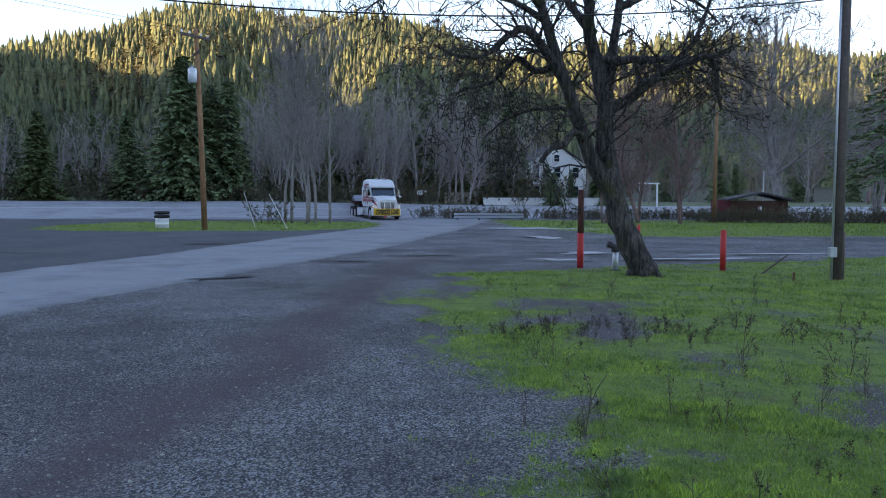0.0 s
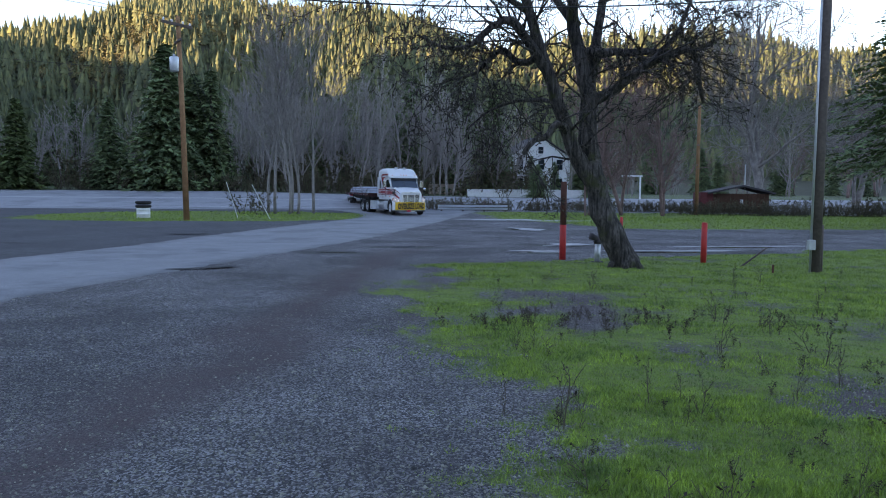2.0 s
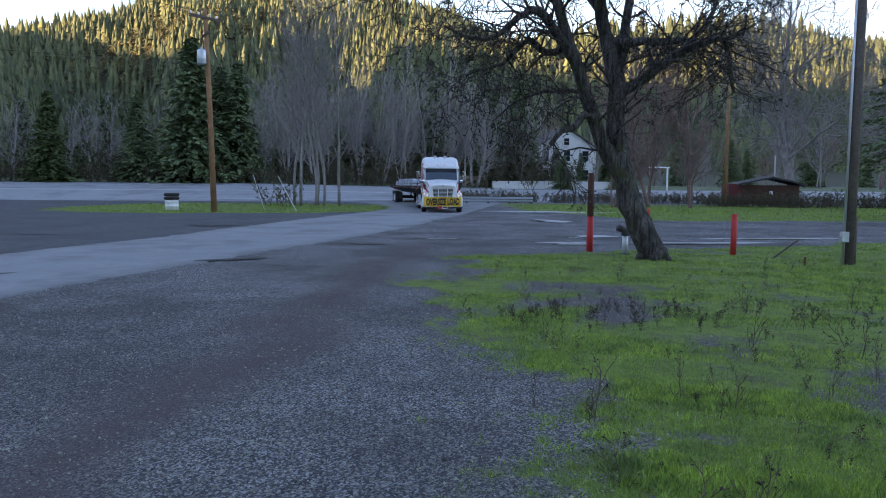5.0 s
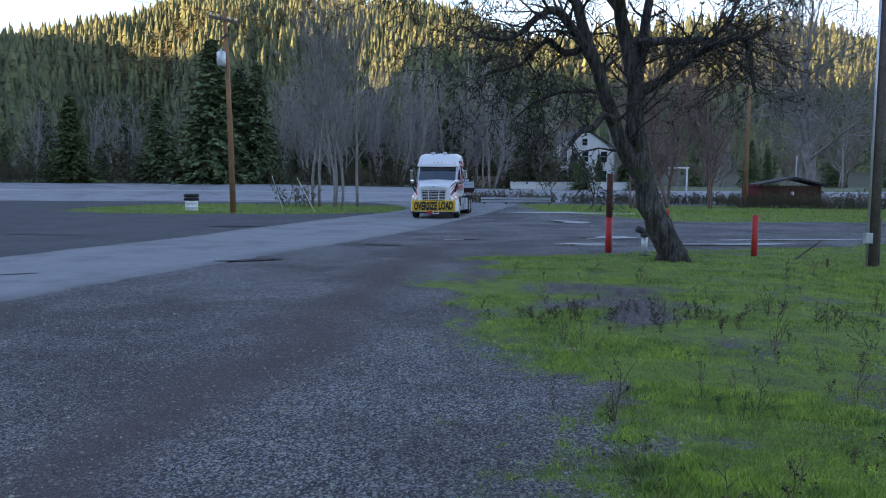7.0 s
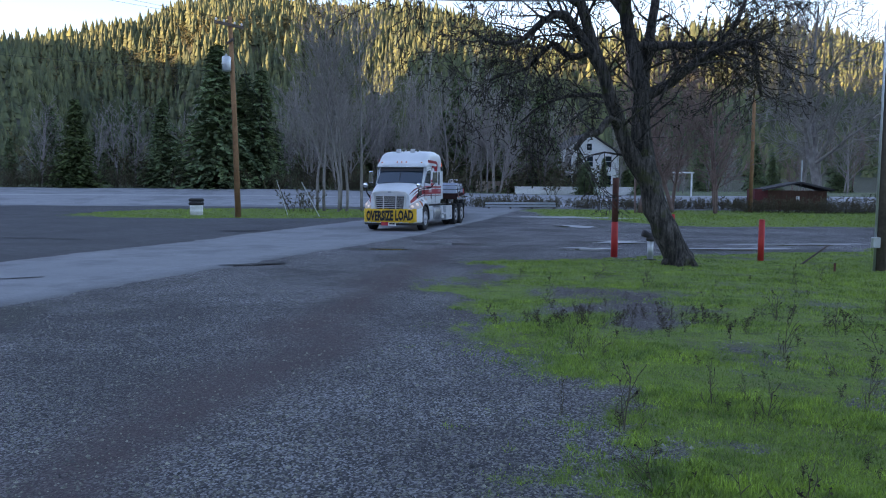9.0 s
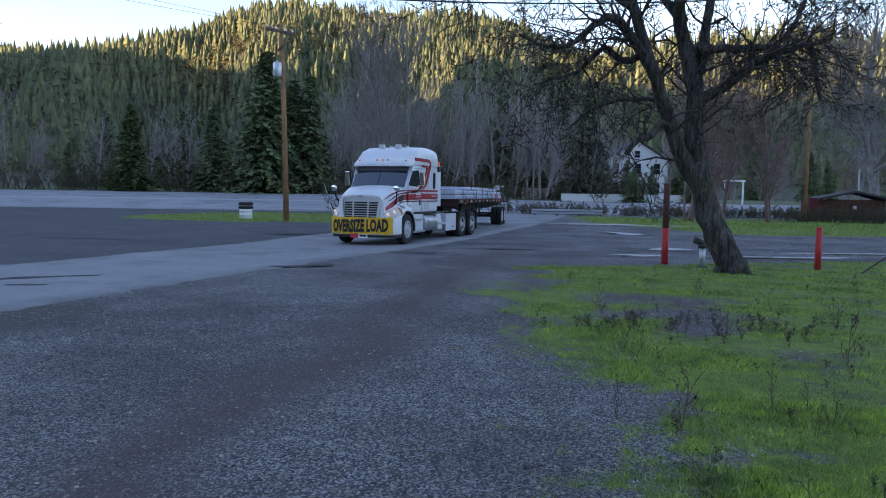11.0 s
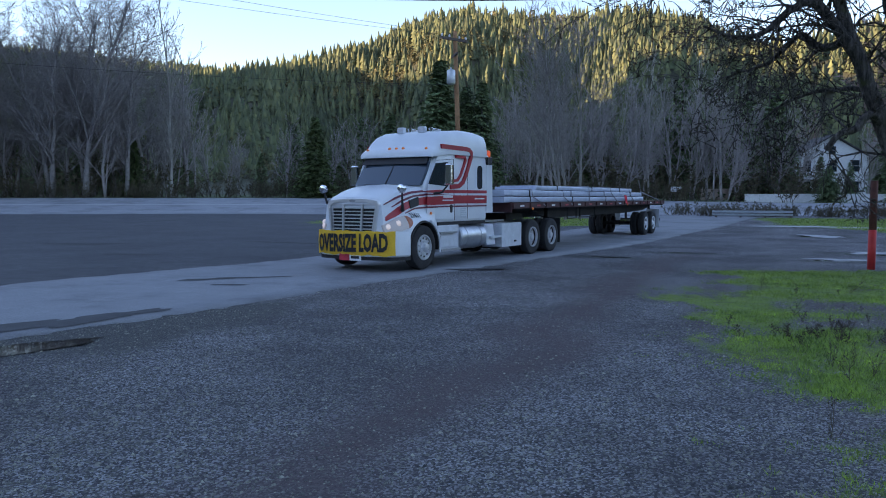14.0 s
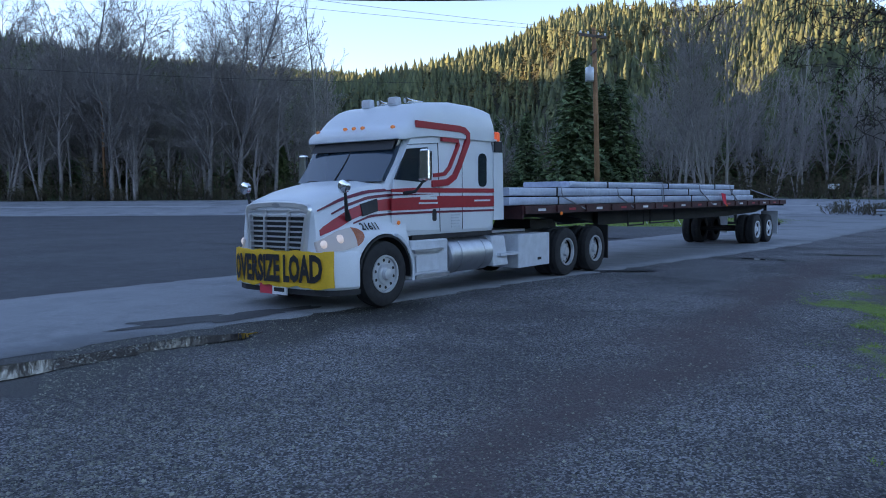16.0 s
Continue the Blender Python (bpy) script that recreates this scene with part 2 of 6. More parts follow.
def grass_mask(x, y):
    """How grassy the ground is, 0 to 1."""
    n = wave(x, y, 21, 0.9) * 0.45 + wave(x, y, 22, 0.3) * 0.3 + wave(x, y, 23, 0.12) * 0.2
    edge = np.interp(y, [0, 3, 5.4, 6.6, 7.2, 9.1, 11, 14.6, 17.8, 19.5], [0.9, 0.8, 0.6, 0.7, 0.2, -0.35, 0.1, -0.4, -0.3, 0.6])
    far = 19.4 + 0.42 * np.clip(x - 2, 0, 40) + 0.3 * wave(x, y, 31, 2)
    lawn = sstep(-0.5, 1.2, (x - edge) + 1.7 * n + 0.35 * wave(x, y, 24, 0.06)) * sstep(-0.4, 0.5, far - y + n)
    bare = np.exp(-(((x - 1.9) / 1.5) ** 2 + ((y - 10.6) / 1.3) ** 2)) + 0.8 * np.exp(-(((x - 5.1) / 1.3) ** 2 + ((y - 9.6) / 0.9) ** 2)) + 0.5 * np.exp(-(((x - 0.9) / 0.6) ** 2 + ((y - 7.4) / 1.0) ** 2))
    bare = bare * np.clip(0.75 + 0.75 * wave(x, y, 27, 0.42) + 0.3 * wave(x, y, 28, 0.15), 0, 1.6)
    lawn = lawn * np.clip(1.12 - 1.05 * bare + 0.95 * n + 0.36 * wave(x, y, 25, 1.7), 0, 1)
    lawn = lawn * np.clip(0.45 + 0.13 * y + 0.75 * n, 0.3, 1)
    ix, iy = (x + 14.5) / 11.5, (y - 50.5 - 0.1 * (x + 14)) / 9.0
    isle = sstep(1.0, 0.8, np.sqrt(np.abs(ix) ** 2.6 + np.abs(iy) ** 2.6) + 0.12 * n)
    mead = sstep(-1, 1.5, x - np.interp(y, [36, 42, 50, 62], [9.5, 8, 4.6, 3.6]) + n) * sstep(-1, 1, y - 37.5 - 0.1 * np.clip(x - 10, 0, 40) + n) * sstep(1, -1, y - 63)
    beyond = sstep(HW_WIDE + 1, HW_WIDE + 3, y - highway_near(x)) * 0.55
    left_verge = 0.0
    return np.clip(np.maximum.reduce([lawn, isle, mead, beyond + 0 * x]) + left_verge, 0, 1)


def smooth_line(pts, n):
    """n points along a smooth curve through pts."""
    p = np.array(pts, float)
    s = np.concatenate([[0], np.cumsum(np.hypot(*np.diff(p, axis=0).T))])
    t = np.linspace(0, s[-1], n)
    m = np.gradient(p, s, axis=0)
    i = np.clip(np.searchsorted(s, t, "right") - 1, 0, len(s) - 2)
    h = (s[i + 1] - s[i])[:, None]
    u = ((t - s[i])[:, None]) / h
    return (1 + 2 * u) * (1 - u) ** 2 * p[i] + u * (1 - u) ** 2 * h * m[i] + u * u * (3 - 2 * u) * p[i + 1] + u * u * (u - 1) * h * m[i + 1]


lane_right = smooth_line([(4.5, 65), (2.6, 56), (0.9, 45), (-0.9, 35.5), (-2.8, 25.4), (-4.4, 20.5), (-6.3, 13.6), (-7.2, 9.6), (-8.1, 6), (-8.7, 2), (-8.8, -12), (-8, -40)], 420)
lane_left = smooth_line([(-8.0, 64.6), (-4.3, 53), (-6.2, 40), (-8.4, 28.9), (-9.6, 22.2), (-10.6, 18.2), (-11.8, 13.5), (-12.7, 9.6), (-13.6, 5), (-14, 1), (-13.8, -12), (-13, -40)], 420)


def dirt_track(x, y):
    """The worn wheel tracks of bare earth across the gravel, 0 to 1."""
    track = np.interp(y, [0, 5.5, 8, 13, 21, 26], [-2.6, -2.35, -1.95, -1.75, -1.2, 0.0])
    a = np.exp(-((x - track + 0.25 * wave(x, y, 46, 0.7)) / 0.62) ** 2) * sstep(30, 18, y) * sstep(0, 3, y)
    return np.maximum(a, 0.8 * np.exp(-((x - track - 1.75) / 0.4) ** 2) * sstep(24, 14, y) * sstep(7, 13, y))


def build_ground():
    az = np.radians(np.linspace(-180, 180, 901)[:-1])
    rad = np.concatenate([[0.02], np.geomspace(0.6, 22, 110), np.geomspace(22.4, 130, 110), np.geomspace(134, 2600, 75)])
    R, A = np.meshgrid(rad, az, indexing="ij")
    X, Y = R * np.sin(A), R * np.cos(A)
    Z = land(X, Y)
    n = len(az)
    i = np.arange(len(rad) - 1)[:, None] * n
    k = np.arange(n)[None, :]
    a, b = i + k, i + (k + 1) % n
    faces = np.stack([a, b, b + n, a + n], -1).reshape(-1, 4)[:, ::-1]
    me = raw_mesh("ground", np.stack([X, Y, Z], -1).reshape(-1, 3), faces, GROUND)
    me.polygons.foreach_set("use_smooth", [True] * len(me.polygons))
    dirt = dirt_track(X, Y)
    dirt = np.maximum(dirt, 0.8 * sstep(0.4, 1.8, X) * sstep(20, 17, Y) * sstep(2, 5, Y))
    far = sstep(100, 170, R)
    lot_edge = np.interp(Y, lane_left[::-1, 1], lane_left[::-1, 0])
    lot = sstep(0.4, -0.4, X - lot_edge + 0.25 * wave(X, Y, 44, 0.8)) * sstep(-40, -20, Y)
    wet = 0 * X
    for px, py, rx, ry in PUDDLES:
        wet = np.maximum(wet, sstep(1.6, 0.9, np.hypot((X - px) / rx, (Y - py) / ry) + 0.3 * wave(X, Y, 41, 0.6)))
    for name, values in (("grass", grass_mask(X, Y)), ("dirt", dirt), ("far", far), ("wet", wet), ("lot", lot)):
        me.attributes.new(name, "FLOAT", "POINT").data.foreach_set("value", values.ravel().astype(np.float32))
    ob = new("ground", me)
    return tagged(ob, "grey gravel yard with worn dirt tracks, green grass and wooded hills", "ground", kind="structure")


PUDDLES = [(-2.6, 21.9, 0.75, 0.35), (-0.6, 24.0, 1.0, 0.3), (6.3, 47.0, 3.5, 1.6), (4.9, 36.5, 1.0, 1.3), (3.4, 22.4, 0.9, 0.45), (5.0, 25.8, 1.2, 0.5), (7.5, 22.8, 2.2, 0.4), (-7.6, 5.4, 0.8, 2.2), (-7.1, 8.0, 0.7, 1.6), (-6.6, 9.6, 0.6, 1.2)]


def ground_material():
    m, nodes, links, b = mat("ground_surface", 0.9)
    big, mid, fine = noise_of(m, 0.35), noise_of(m, 3.0, 5), noise_of(m, 38.0, 4, 0.75)
    v = nodes.new("ShaderNodeTexVoronoi")
    v.inputs["Scale"].default_value = 66.0
    links.new(nodes["coords"].outputs["Object"], v.inputs["Vector"])
    stones = ramp(m, v.outputs["Color"], [(0.2, (0.015, 0.015, 0.018)), (0.5, (0.095, 0.093, 0.102)), (0.8, (0.54, 0.53, 0.54))])
    base = ramp(m, mid, [(0.3, (0.055, 0.055, 0.063)), (0.7, (0.17, 0.167, 0.176))])
    base = mixc(m, 0.7, base, stones)
    base = mixc(m, math_of(m, "MULTIPLY", ramp(m, big, [(0.42, (0, 0, 0)), (0.6, (1, 1, 1))]), 0.6), base, (0.045, 0.04, 0.045))
    dirtc = ramp(m, fine, [(0.3, (0.05, 0.037, 0.04)), (0.75, (0.165, 0.125, 0.126))])
    dm = math_of(m, "MULTIPLY", attr(m, "dirt"), math_of(m, "ADD", math_of(m, "MULTIPLY", mid, 1.3), 0.22), True)
    base = mixc(m, dm, base, dirtc)
    lotc = ramp(m, math_of(m, "ADD", math_of(m, "MULTIPLY", fine, 0.6), math_of(m, "MULTIPLY", mid, 0.4)), [(0.34, (0.045, 0.047, 0.054)), (0.7, (0.15, 0.152, 0.165))])
    lotc = mixc(m, ramp(m, big, [(0.45, (0, 0, 0)), (0.62, (0.7, 0.7, 0.7))]), lotc, (0.075, 0.077, 0.085))
    base = mixc(m, math_of(m, "MULTIPLY", attr(m, "lot"), 0.9), base, lotc)
    wet = attr(m, "wet")
    base = mixc(m, wet, base, (0.022, 0.021, 0.022))
    soil = ramp(m, mid, [(0.28, (0.075, 0.085, 0.03)), (0.5, (0.165, 0.25, 0.04)), (0.78, (0.19, 0.175, 0.075))])
    soil = mixc(m, ramp(m, noise_of(m, 0.9, 6, 0.7), [(0.52, (0, 0, 0)), (0.64, (0.85, 0.85, 0.85))]), soil, (0.105, 0.1, 0.062))
    ga = attr(m, "grass")
    gm = ramp(m, math_of(m, "ADD", ga, math_of(m, "MULTIPLY", math_of(m, "SUBTRACT", fine, 0.5), 1.3)), [(0.3, (0, 0, 0)), (0.78, (1, 1, 1))])
    base = mixc(m, gm, base, soil)
    wood = ramp(m, noise_of(m, 0.02, 5), [(0.35, (0.04, 0.045, 0.028)), (0.65, (0.09, 0.085, 0.05))])
    base = mixc(m, attr(m, "far"), base, wood)
    links.new(base, b.inputs["Base Color"])
    links.new(math_of(m, "SUBTRACT", 0.92, math_of(m, "MULTIPLY", wet, 0.35)), b.inputs["Roughness"])
    bump(m, math_of(m, "ADD", fine, math_of(m, "MULTIPLY", v.outputs["Distance"], -0.8)), 0.9, 0.03)
    return m


GROUND = ground_material()
ground = build_ground()


def asphalt(name, c1, c2):
    m, nodes, links, b = mat(name, 0.8)
    mid, fine, streak = noise_of(m, 0.9, 6, 0.7), noise_of(m, 45.0, 4, 0.75), noise_of(m, 0.3, 8, 0.7)
    col = ramp(m, mid, [(0.3, c1), (0.7, c2)])
    col = mixc(m, math_of(m, "MULTIPLY", ramp(m, fine, [(0.4, (0, 0, 0)), (0.65, (1, 1, 1))]), 0.7), col, tuple(v * 0.6 for v in c1))
    col = mixc(m, ramp(m, streak, [(0.5, (0, 0, 0)), (0.6, (0.6, 0.6, 0.6))]), col, tuple(v * 0.55 for v in c1))
    links.new(col, b.inputs["Base Color"])
    bump(m, fine, 0.25, 0.01)
    return m


LANE = asphalt("worn_asphalt", (0.21, 0.217, 0.236), (0.295, 0.302, 0.322))
ROAD = asphalt("highway_asphalt", (0.29, 0.297, 0.32), (0.37, 0.378, 0.4))
LINE = plain("road_paint", (0.52, 0.52, 0.53), 0.7)


def ribbon(name, left, right, lift, material, thick=0.1, rag=0.0, seed=3):
    """A paved strip between two edges, with its own thickness. left and right: rows of (x, y)."""
    rng = random.Random(seed)
    n = len(left)
    cols = 9
    v, f = [], []
    for i in range(n):
        for c in range(cols):
            u = c / (cols - 1)
            x = left[i][0] * (1 - u) + right[i][0] * u
            y = left[i][1] * (1 - u) + right[i][1] * u
            if rag and c in (0, cols - 1):
                x, y = x + rng.uniform(-rag, rag), y + rng.uniform(-rag, rag)
            v.append((x, y))
    v = np.array(v)
    z = land(v[:, 0], v[:, 1]) + lift
    top = np.column_stack([v, z])
    skirt = np.column_stack([v, z - thick])
    N = len(top)
    for i in range(n - 1):
        for c in range(cols - 1):
            a = i * cols + c
            f.append((a, a + 1, a + cols + 1, a + cols))
        for c in (0, cols - 1):
            a = i * cols + c
            f.append((a, a + cols, a + cols + N, a + N))
    me = fix(raw_mesh(name, np.vstack([top, skirt]), f, material))
    return new(name, me)


tagged(ribbon("road", lane_left, lane_right, 0.022, LANE, 0.1, 0.1), "worn pale asphalt access road with ragged edges", "road", kind="structure")
_hx = np.linspace(-330, 330, 221)
_hy = highway_near(_hx)
tagged(ribbon("highway", np.column_stack([_hx, _hy]), np.column_stack([_hx + 0.0, _hy + HW_WIDE]), 0.03, ROAD), "grey asphalt highway with worn lane lines", "highway", kind="structure")
for off in (3.0, 10.2, 10.6, 17.4):
    tagged(ribbon("road_line", np.column_stack([_hx, _hy + off]), np.column_stack([_hx, _hy + off + 0.14]), 0.036, LINE, 0.004), "thin painted lane line", "road marking", kind="structure")

# ---------------------------------------------------------------- woods on the hills


def hill_woods():
    """Thousands of small trees on the slopes, as two meshes."""
    rng = np.random.RandomState(11)
    N = 44000
    az = np.radians(rng.uniform(-63, 36, N))
    r = np.sqrt(rng.uniform(225 ** 2, 1250 ** 2, N))
    keep = r < np.interp(np.degrees(az), AZ, CREST_FAR) * 1.05
    az, r = az[keep], r[keep]
    x, y = r * np.sin(az), r * np.cos(az)
    z = land(x, y)
    broad = (wave(x, y, 61, 60.0) + rng.normal(0, 0.35, len(x))) > 0.9
    size = rng.uniform(10, 22, len(x)) * np.clip(r / 600, 0.5, 1.0) * np.where(rng.rand(len(x)) < 0.14, 1.3, 1.0)
    # conifers: four jagged skirts of boughs, one over the other
    c = ~broad
    xs, ys, zs, hs = x[c], y[c], z[c], size[c]
    n, sides, V, F = len(xs), 10, [], []
    stout = rng.uniform(0.75, 1.3, n)
    lean = rng.normal(0, 0.025, (2, n)) * hs
    for low, tip in ((0.03, 0.36), (0.17, 0.48), (0.31, 0.62), (0.46, 0.78), (0.63, 1.0)):
        low = low + rng.uniform(-0.03, 0.03, n)
        ring = np.zeros((n, sides + 1, 3))
        ring[:, 0] = np.stack([xs + lean[0] * tip, ys + lean[1] * tip, zs + tip * hs], -1)
        turn = rng.uniform(0, 6.283, n)
        for k in range(sides):
            a = turn + 6.283 * k / sides
            reach = 0.2 * (1 - low) ** 0.9 * hs * stout * (rng.uniform(0.8, 1.35, n) if k % 2 else rng.uniform(0.3, 0.6, n))
            ring[:, k + 1] = np.stack([xs + lean[0] * low + np.cos(a) * reach, ys + lean[1] * low + np.sin(a) * reach, zs + low * hs - 0.25 * reach + rng.normal(0, 0.025, n) * hs], -1)
        start = sum(len(v) for v in V) + np.arange(n)[:, None] * (sides + 1)
        for k in range(sides):
            F.append(np.concatenate([start, start + 1 + k, start + 1 + (k + 1) % sides], 1))
        V.append(ring.reshape(-1, 3))
    me = raw_mesh("hill_conifers", np.concatenate(V), np.concatenate(F), HILL_NEEDLE)
    tagged(new("hill_conifers", me), "conifer forest covering the hillside", "forest", kind="stuff")
    # broadleaf crowns: clouds of small leafy faces
    xs, ys, zs, hs = x[broad], y[broad], z[broad], size[broad] * 0.8
    n, V = len(xs), []
    for k in range(64):
        u = rng.normal(0, 1, (n, 3))
        u /= np.linalg.norm(u, axis=1)[:, None]
        mid = np.stack([xs, ys, zs + 0.45 * hs], -1) + u * np.array([0.3, 0.3, 0.42]) * hs[:, None] * rng.uniform(0.5, 1.05, (n, 1))
        V.append(np.stack([mid + rng.normal(0, 0.05, (n, 3)) * hs[:, None] for _ in range(3)], 1).reshape(-1, 3))
    V = np.concatenate(V)
    me = raw_mesh("hill_broadleaf_trees", V, np.arange(len(V)).reshape(-1, 3), HILL_BROAD)
    tagged(new("hill_broadleaf_trees", me), "olive-brown broadleaf trees among the hill conifers", "forest", kind="stuff")


hill_woods()

# ---------------------------------------------------------------- trees


def limb(rng, b, p, d, length, r, level, o, tips):
    """One limb with its side limbs, added to the mesh being built."""
    n = max(3, int(length / o["step"][min(level, len(o["step"]) - 1)])) if level < o["levels"] else 2
    pts, rad = [p.copy()], [r]
    end = o.get("end", 0.25)
    for i in range(n):
        wob = o["wobble"] * (0.5 + 0.3 * level)
        d = (d + Vector((rng.gauss(0, wob), rng.gauss(0, wob), rng.gauss(0, wob) + o["lift"][min(level, len(o["lift"]) - 1)]))).normalized()
        p = p + d * (length / n)
        pts.append(p.copy())
        rad.append(r * (1 - (1 - end) * (i + 1) / n))
        if level < o["levels"] and (i + 1) / n > o["clear"][min(level, len(o["clear"]) - 1)]:
            for _ in range(o["kids"][min(level, len(o["kids"]) - 1)]):
                if rng.random() < 0.85:
                    side = d.orthogonal().normalized()
                    side.rotate(Matrix.Rotation(rng.uniform(0, 6.283), 3, d))
                    a = radians(rng.uniform(*o["angle"]))
                    nd = (d * math.cos(a) + side * math.sin(a)).normalized()
                    f = 1 - 0.55 * (i + 1) / n
                    limb(rng, b, p, nd, length * o["ratio"] * f * rng.uniform(0.7, 1.25), max(rad[-1] * 0.55, o["thin"]), level + 1, o, tips)
    sides = (8, 4, 3, 3, 3)[min(level, 4)]
    (b if level == 0 or "twigs" not in o else o["twigs"]).tube(pts, [max(q, o["thin"]) for q in rad], sides, cap=level == 0)
    if level >= o["levels"] - 1:
        tips.extend(pts[1:])


def leaf_cloud(rng, tips, share, size, hang=0.0):
    """Small leaf faces near twig ends."""
    b = Build()
    for t in tips:
        if rng.random() > share:
            continue
        a = Vector((rng.gauss(0, 1), rng.gauss(0, 1), rng.gauss(0, 0.6) - hang)).normalized() * size * rng.uniform(0.6, 1.5)
        c = Vector((rng.gauss(0, 1), rng.gauss(0, 1), rng.gauss(0, 1))).normalized() * size * 0.4
        b.add([t, t + a * 0.5 + c, t + a, t + a * 0.5 - c], [(0, 1, 2, 3)])
    return b


def bare_tree_meshes(seed, height, o, bark, stems=1, leaf=None, leaf_mat=None, lean=0.05):
    rng = random.Random(seed)
    b, tips = Build(), []
    o = dict(o, twigs=Build())
    for s in range(stems):
        d = Vector((rng.gauss(0, lean), rng.gauss(0, lean), 1)).normalized()
        h = height * rng.uniform(0.8, 1.0) if s else height
        limb(rng, b, Vector((rng.uniform(-0.25, 0.25) * (stems > 1) * stems ** 0.5, rng.uniform(-0.25, 0.25) * (stems > 1) * stems ** 0.5, -0.15)), d, h, o["girth"] * (0.6 if s else 1), 0, o, tips)
    out = [("trunk", b.mesh("trunk", bark, True)), ("crown", o["twigs"].mesh("crown", bark, True))]
    if leaf:
        out.append(("foliage", leaf_cloud(rng, tips, *leaf).mesh("foliage", leaf_mat)))
    return out


BIG = dict(levels=3, step=(1.3, 1.0, 0.75, 0.5), wobble=0.10, lift=(0.05, 0.05, 0.02, 0.0), clear=(0.2, 0.15, 0.1), kids=(2, 2, 2), angle=(25, 62), ratio=0.48, thin=0.02, girth=0.32, end=0.2)
MID = dict(levels=3, step=(1.0, 0.9, 0.6, 0.4), wobble=0.09, lift=(0.04, 0.07, 0.04, 0.0), clear=(0.12, 0.12, 0.1), kids=(2, 2, 2), angle=(20, 48), ratio=0.45, thin=0.016, girth=0.16, end=0.2)
SHRUB = dict(levels=2, step=(0.65, 0.5, 0.3), wobble=0.15, lift=(0.05, 0.04, 0.0), clear=(0.1, 0.05), kids=(2, 2), angle=(20, 60), ratio=0.5, thin=0.008, girth=0.05, end=0.2)


def make_tree(name, meshes, label, category, group=""):
    ob = thing(name, label, category, pose(0, 0, -500), group)
    for nm, me in meshes:
        part(nm, me, None, ob)
    return ob


def plant(master, x, y, scale=1.0, turn=0.0, label="", sink=0.0):
    """A copy of a tree on the ground."""
    ob = copy_thing(master, pose(x, y, float(land(x, y, False)) - sink, 0, 0, turn))
    ob.scale = (scale, scale, scale * random.uniform(0.94, 1.08))
    if label:
        tagged(ob, label)
    return ob


def remove(ob):
    for o in (*ob.children_recursive, ob):
        bpy.data.objects.remove(o)


def conifer_meshes(seed, height, width, material, density=1.0, skirt=0.03, spray=0.045):
    """A conifer: a trunk, and whorls of drooping boughs made of many needle sprays."""
    rng = random.Random(seed)
    tr = Build().tube([(0, 0, -0.2), (0, 0, height * 0.5), (0, 0, height * 0.98)], [height * 0.018, height * 0.011, 0.02], 7)
    verts, faces = [], []
    whorls = int(26 * density)
    for w in range(whorls):
        u = w / whorls
        z = height * (skirt + (0.97 - skirt) * u)
        reach = width * ((1 - u) ** 0.95) * rng.uniform(0.75, 1.15) + 0.12
        for k in range(int(10 + 9 * (1 - u))):
            a = rng.uniform(0, 6.283)
            L = reach * rng.uniform(0.6, 1.1)
            droop = rng.uniform(0.15, 0.5)
            steps = max(3, int(L / (0.78 * spray * height)))
            for s in range(1, steps + 1):
                q = s / steps
                cx, cy = math.cos(a) * L * q, math.sin(a) * L * q
                cz = z - droop * L * q * q + 0.12 * L * q
                for m in range(3 if q > 0.5 else 2):
                    sz = height * spray * rng.uniform(0.6, 1.4) * (1.1 - 0.4 * q)
                    ta = a + rng.gauss(0, 0.9)
                    dx, dy, dz = math.cos(ta) * sz, math.sin(ta) * sz, -sz * rng.uniform(0.0, 0.7)
                    ox, oy, oz = -math.sin(ta) * sz * 0.4, math.cos(ta) * sz * 0.4, sz * rng.uniform(-0.25, 0.25)
                    n = len(verts)
                    verts += [(cx - ox, cy - oy, cz - oz), (cx + ox, cy + oy, cz + oz), (cx + dx, cy + dy, cz + dz)]
                    faces.append((n, n + 1, n + 2))
    return [("trunk", tr.mesh("trunk", BARK)), ("crown", raw_mesh("crown", verts, faces, material))]


def spread(n, x0, x1, d0, d1, seed):
    """Places on the far side of the highway, d metres behind its near edge."""
    rng = random.Random(seed)
    for i in range(n):
        x = x0 + (x1 - x0) * (i + rng.uniform(0.1, 0.9)) / n
        yield x, float(highway_near(x)) + HW_WIDE + rng.uniform(d0, d1), rng.uniform(0.78, 1.15), rng.uniform(0, 360)


# masters
oaks = [make_tree("bare_tree", bare_tree_meshes(100 + i, 20, dict(BIG, angle=(28, 62), ratio=0.52, clear=(0.16, 0.15, 0.1)), BARK_DUSK, 1, None, None, 0.06), "tall leafless grey-brown tree beyond the highway", "tree", "woods beyond the highway") for i in range(4)]
greys = [make_tree("bare_tree", bare_tree_meshes(200 + i, 11.5, MID, BARK_GREY, 2, None, None, 0.12), "slender leafless grey tree in roadside woods", "tree", "woods beyond the highway") for i in range(4)]
russets = [make_tree("bare_tree", bare_tree_meshes(260 + i, 12, MID, BARK_RED, 3, (0.5, 0.16), BARK_RED, 0.12), "leafless russet tree with dense fine twigs", "tree", "woods beyond the highway") for i in range(2)]
shrubs = [make_tree("shrub", bare_tree_meshes(300 + i, 2.6, SHRUB, WEED, 6, (0.6, 0.2), BRUSH, 0.5), "brown leafless roadside brush", "shrub", "roadside brush") for i in range(3)]
